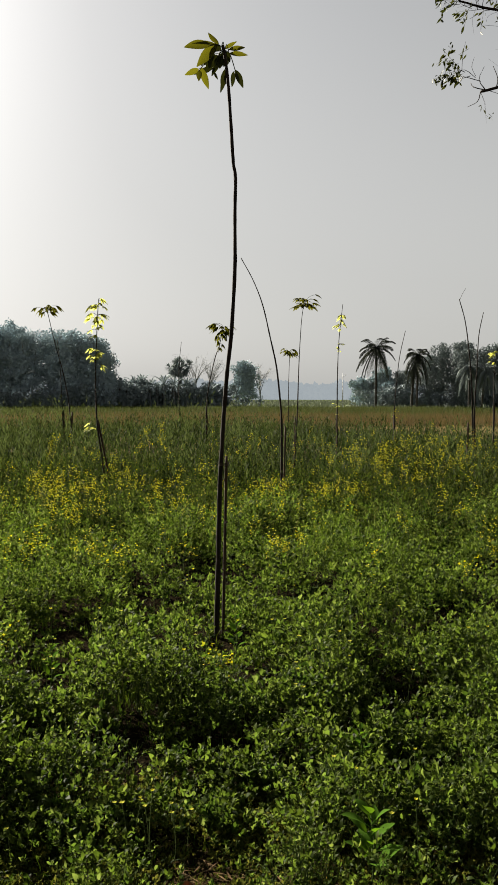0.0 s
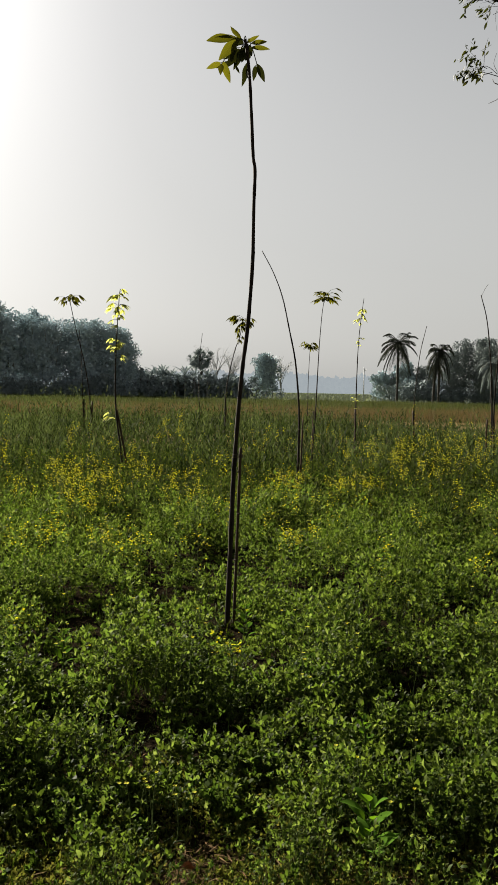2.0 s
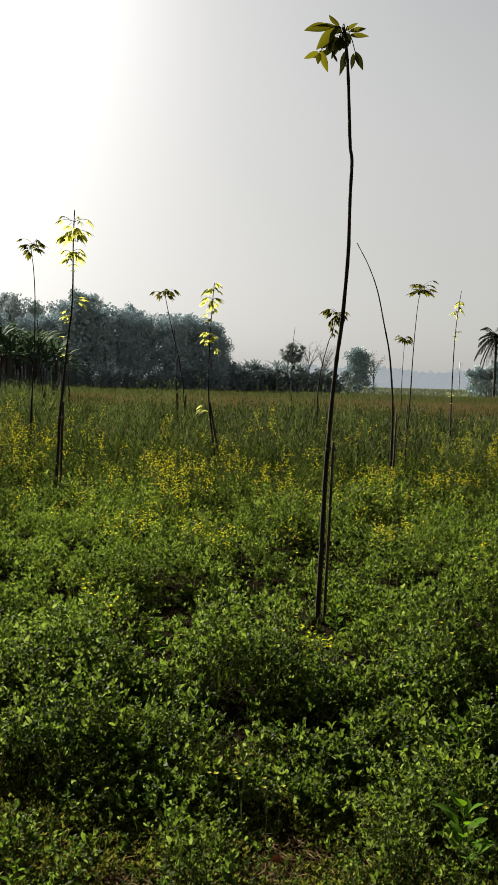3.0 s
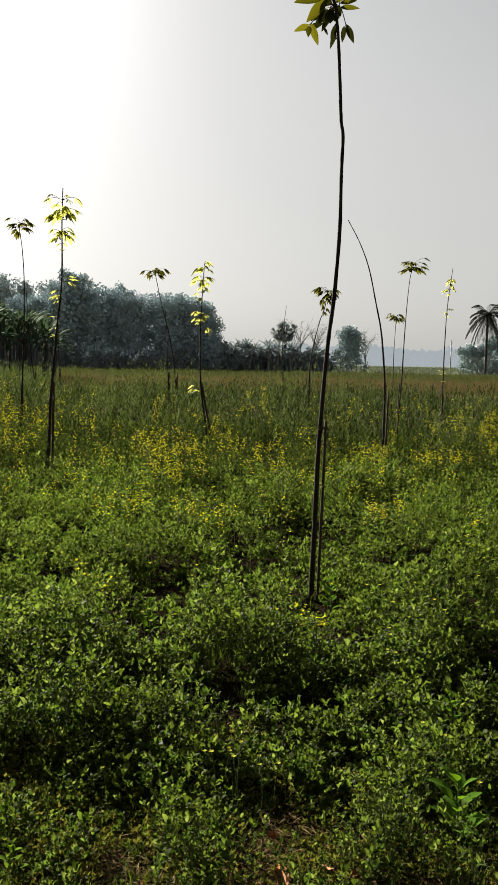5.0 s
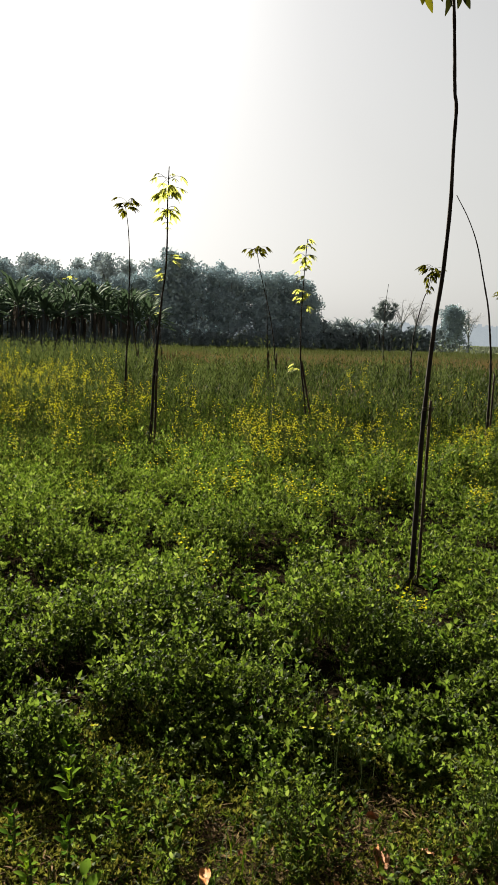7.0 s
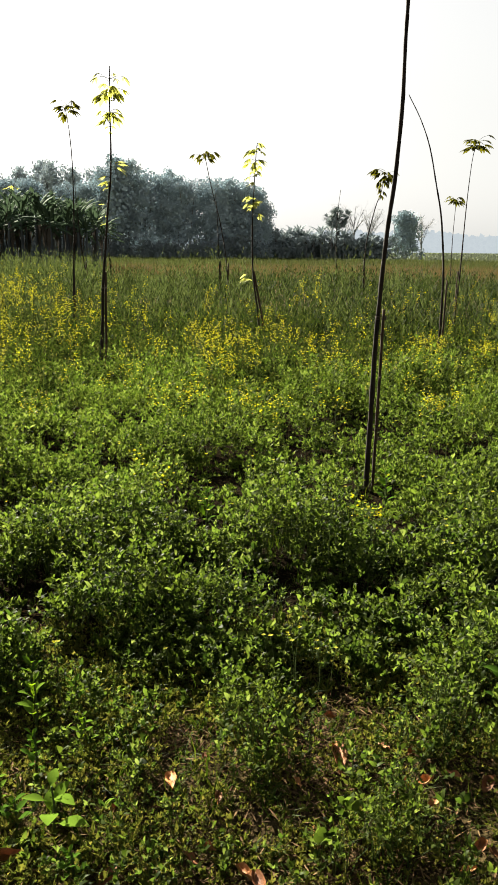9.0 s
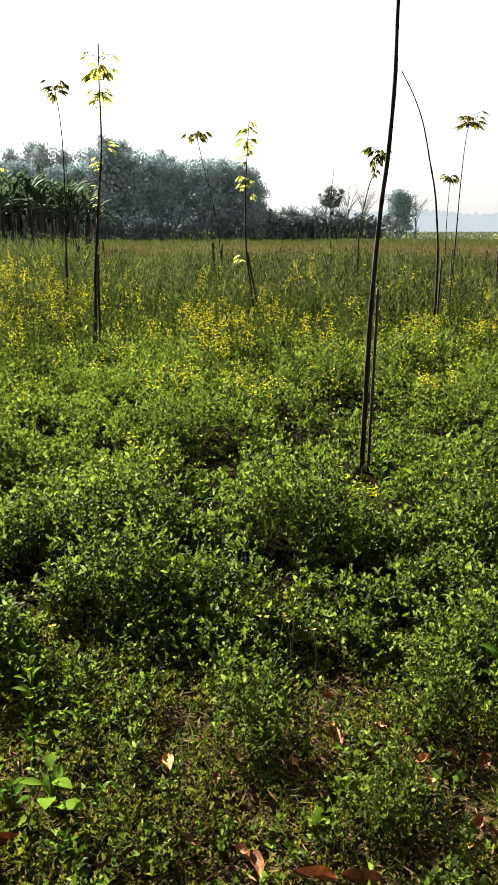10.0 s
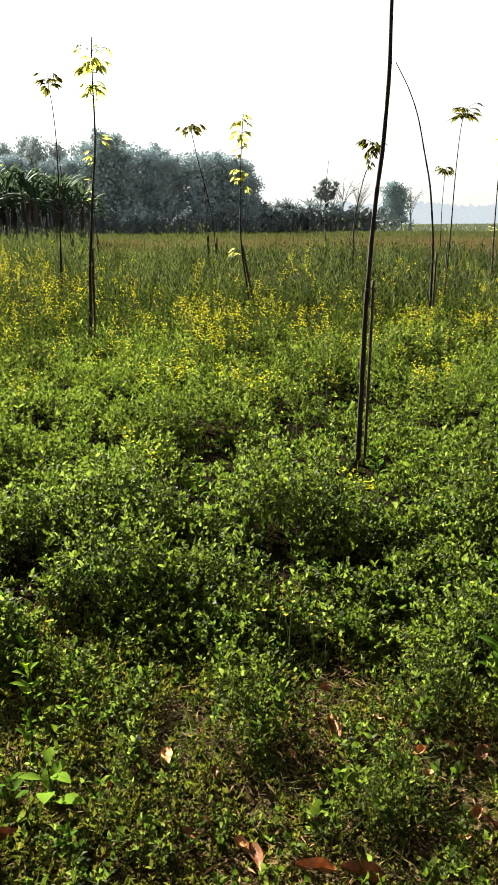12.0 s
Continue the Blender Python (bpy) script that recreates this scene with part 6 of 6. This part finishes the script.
broad_weed("green weed with rounded leaves among low weeds", (0.42, 3.25), 0.22, 13, 0.06, M_BIGLEAF, 705)
broad_weed("green weed with rounded leaves among low weeds", (-1.0, 4.2), 0.24, 14, 0.06, M_BIGLEAF, 706)
broad_weed("green weed with rounded leaves among low weeds", (-0.08, 4.7), 0.27, 14, 0.07, M_BIGLEAF, 707)
broad_weed("green weed with rounded leaves among low weeds", (-0.94, 1.85), 0.1, 9, 0.05, M_BIGLEAF, 708)
broad_weed("green weed with rounded leaves among low weeds", (-1.5, 4.0), 0.25, 13, 0.06, M_BIGLEAF, 709)
for k, (x, y, h) in enumerate(((-0.98, 2.06, 0.16), (-0.9, 2.22, 0.13), (-0.73, 1.71, 0.1), (-0.93, 1.7, 0.12), (-1.14, 2.05, 0.17), (-1.02, 1.92, 0.14), (-0.99, 2.38, 0.14))):
    broad_weed("light green leafy weed at the field's near edge", (x, y), h, 13, 0.038, (M_BIGLEAF, M_PALE)[k % 2], 720 + k)


def wildflowers():
    """Single yellow flowers on thin stalks, four petals each."""
    r = np.random.default_rng(71)
    kinds = []
    for k in range(3):
        ob = tagged(thing("yellow_flower", (-0.336, -0.26, 0.34)[k], (2.647, 2.72, 2.753)[k]), "small yellow four-petalled flower on a thin stalk", "flower", "yellow flowers")
        h = (0.2, 0.17, 0.27)[k]
        part("stalk", Shape().tube(smooth_path([(0, 0, -0.02), (0.012, 0, h * 0.5), (0, 0.01, h)], 4), 0.0012, 4).mesh("stalk", M_STEM, True), ob)
        for j in range(4):
            a = j * math.pi / 2 + 0.4
            d = np.array((math.cos(a), math.sin(a), 0.35 + 0.3 * k))
            part("petal", Shape().leaf((0, 0.01, h), np.array((0, 0.01, h)) + unit(d) * 0.0095, 0.008, (0, 0, 1), 0.1, 0.1, 4).mesh("petal", M_PETAL, True), ob)
        kinds.append(ob)
    spots = [(-0.40, 2.62), (-0.37, 2.75), (-0.30, 2.58), (-0.43, 2.70), (-0.25, 2.63), (-0.33, 2.56), (-0.20, 2.68), (0.42, 2.62), (0.5, 2.55), (0.3, 3.0), (-0.75, 2.62), (-1.0, 2.3), (-1.1, 2.5), (-0.9, 2.2), (0.55, 2.9), (0.2, 3.9), (0.33, 3.7), (0.42, 3.9), (0.24, 4.2), (0.12, 4.6), (0.36, 4.4), (0.5, 4.1)]
    for _ in range(110):
        a, d = r.uniform(-0.6, 0.36), r.uniform(3.6, 7.0)
        spots.append((d * math.sin(a), d * math.cos(a)))
    for k, (x, y) in enumerate(spots):
        s = r.uniform(0.8, 1.2) * (1 if y < 3.5 else 1.25)
        copy_thing(kinds[k % 3], pose(x, y, 0, 0, 0, r.uniform(0, 360)) @ Matrix.Diagonal((s, s, s, 1)))


wildflowers()


def mustard_plants():
    """Mustard plants in flower, the nearest of the field."""
    r = np.random.default_rng(81)
    kinds = []
    for k in range(3):
        ob = tagged(thing("mustard_plant", -0.6 + k * 0.5, 7.2 + 0.4 * k), "flowering mustard plant with yellow heads on thin branched stalks", "mustard plant", "mustard plants")
        h = 0.46
        part("stem", Shape().tube(smooth_path([(0, 0, -0.02), (0.02, 0, h * 0.5), (0, 0.02, h)], 4), np.linspace(0.0035, 0.0015, 9), 5).mesh("stem", M_STEM, True), ob)
        for j in range(6):
            a = j * 2.4 + k
            b = np.array((0, 0, h * (0.15 + 0.09 * j)))
            d = unit(np.array((math.cos(a), math.sin(a), 0.7)))
            part("leaf", Shape().leaf(b, b + d * 0.09, 0.032, (0, 0, 1), 0.2, 0.3, 5).mesh("leaf", M_MID, True), ob)
        for j in range(3):
            e = np.array((r.normal(0, 0.05), r.normal(0, 0.05), h * r.uniform(0.92, 1.12)))
            part("stalk", Shape().tube([(0, 0.01, h * 0.6), e], 0.0012, 3).mesh("stalk", M_STEM), ob)
            sh = Shape()
            for q in range(9):
                a = q * 2.4
                c = e + np.array((0, 0, -0.0025 * q))
                sh.leaf(c, c + unit(np.array((math.cos(a), math.sin(a), 0.2))) * 0.015, 0.011, (0, 0, 1), 0.1, 0.1, 3)
            part("flower_head", sh.mesh("flower_head", M_PETAL), ob)
        kinds.append(ob)
    n = 0
    while n < 110:
        a, d = r.uniform(-0.6, 0.4), r.uniform(5.6, 10.5)
        x, y = d * math.sin(a), d * math.cos(a)
        if r.random() < float(flowering(np.array(x), np.array(y))) * 2:
            s = float(np.interp(d, (5.6, 10.5), (0.65, 1.05))) * r.uniform(0.85, 1.15)
            copy_thing(kinds[n % 3], pose(x, y, 0, 0, 0, r.uniform(0, 360)) @ Matrix.Diagonal((s, s, s, 1)))
            n += 1


mustard_plants()
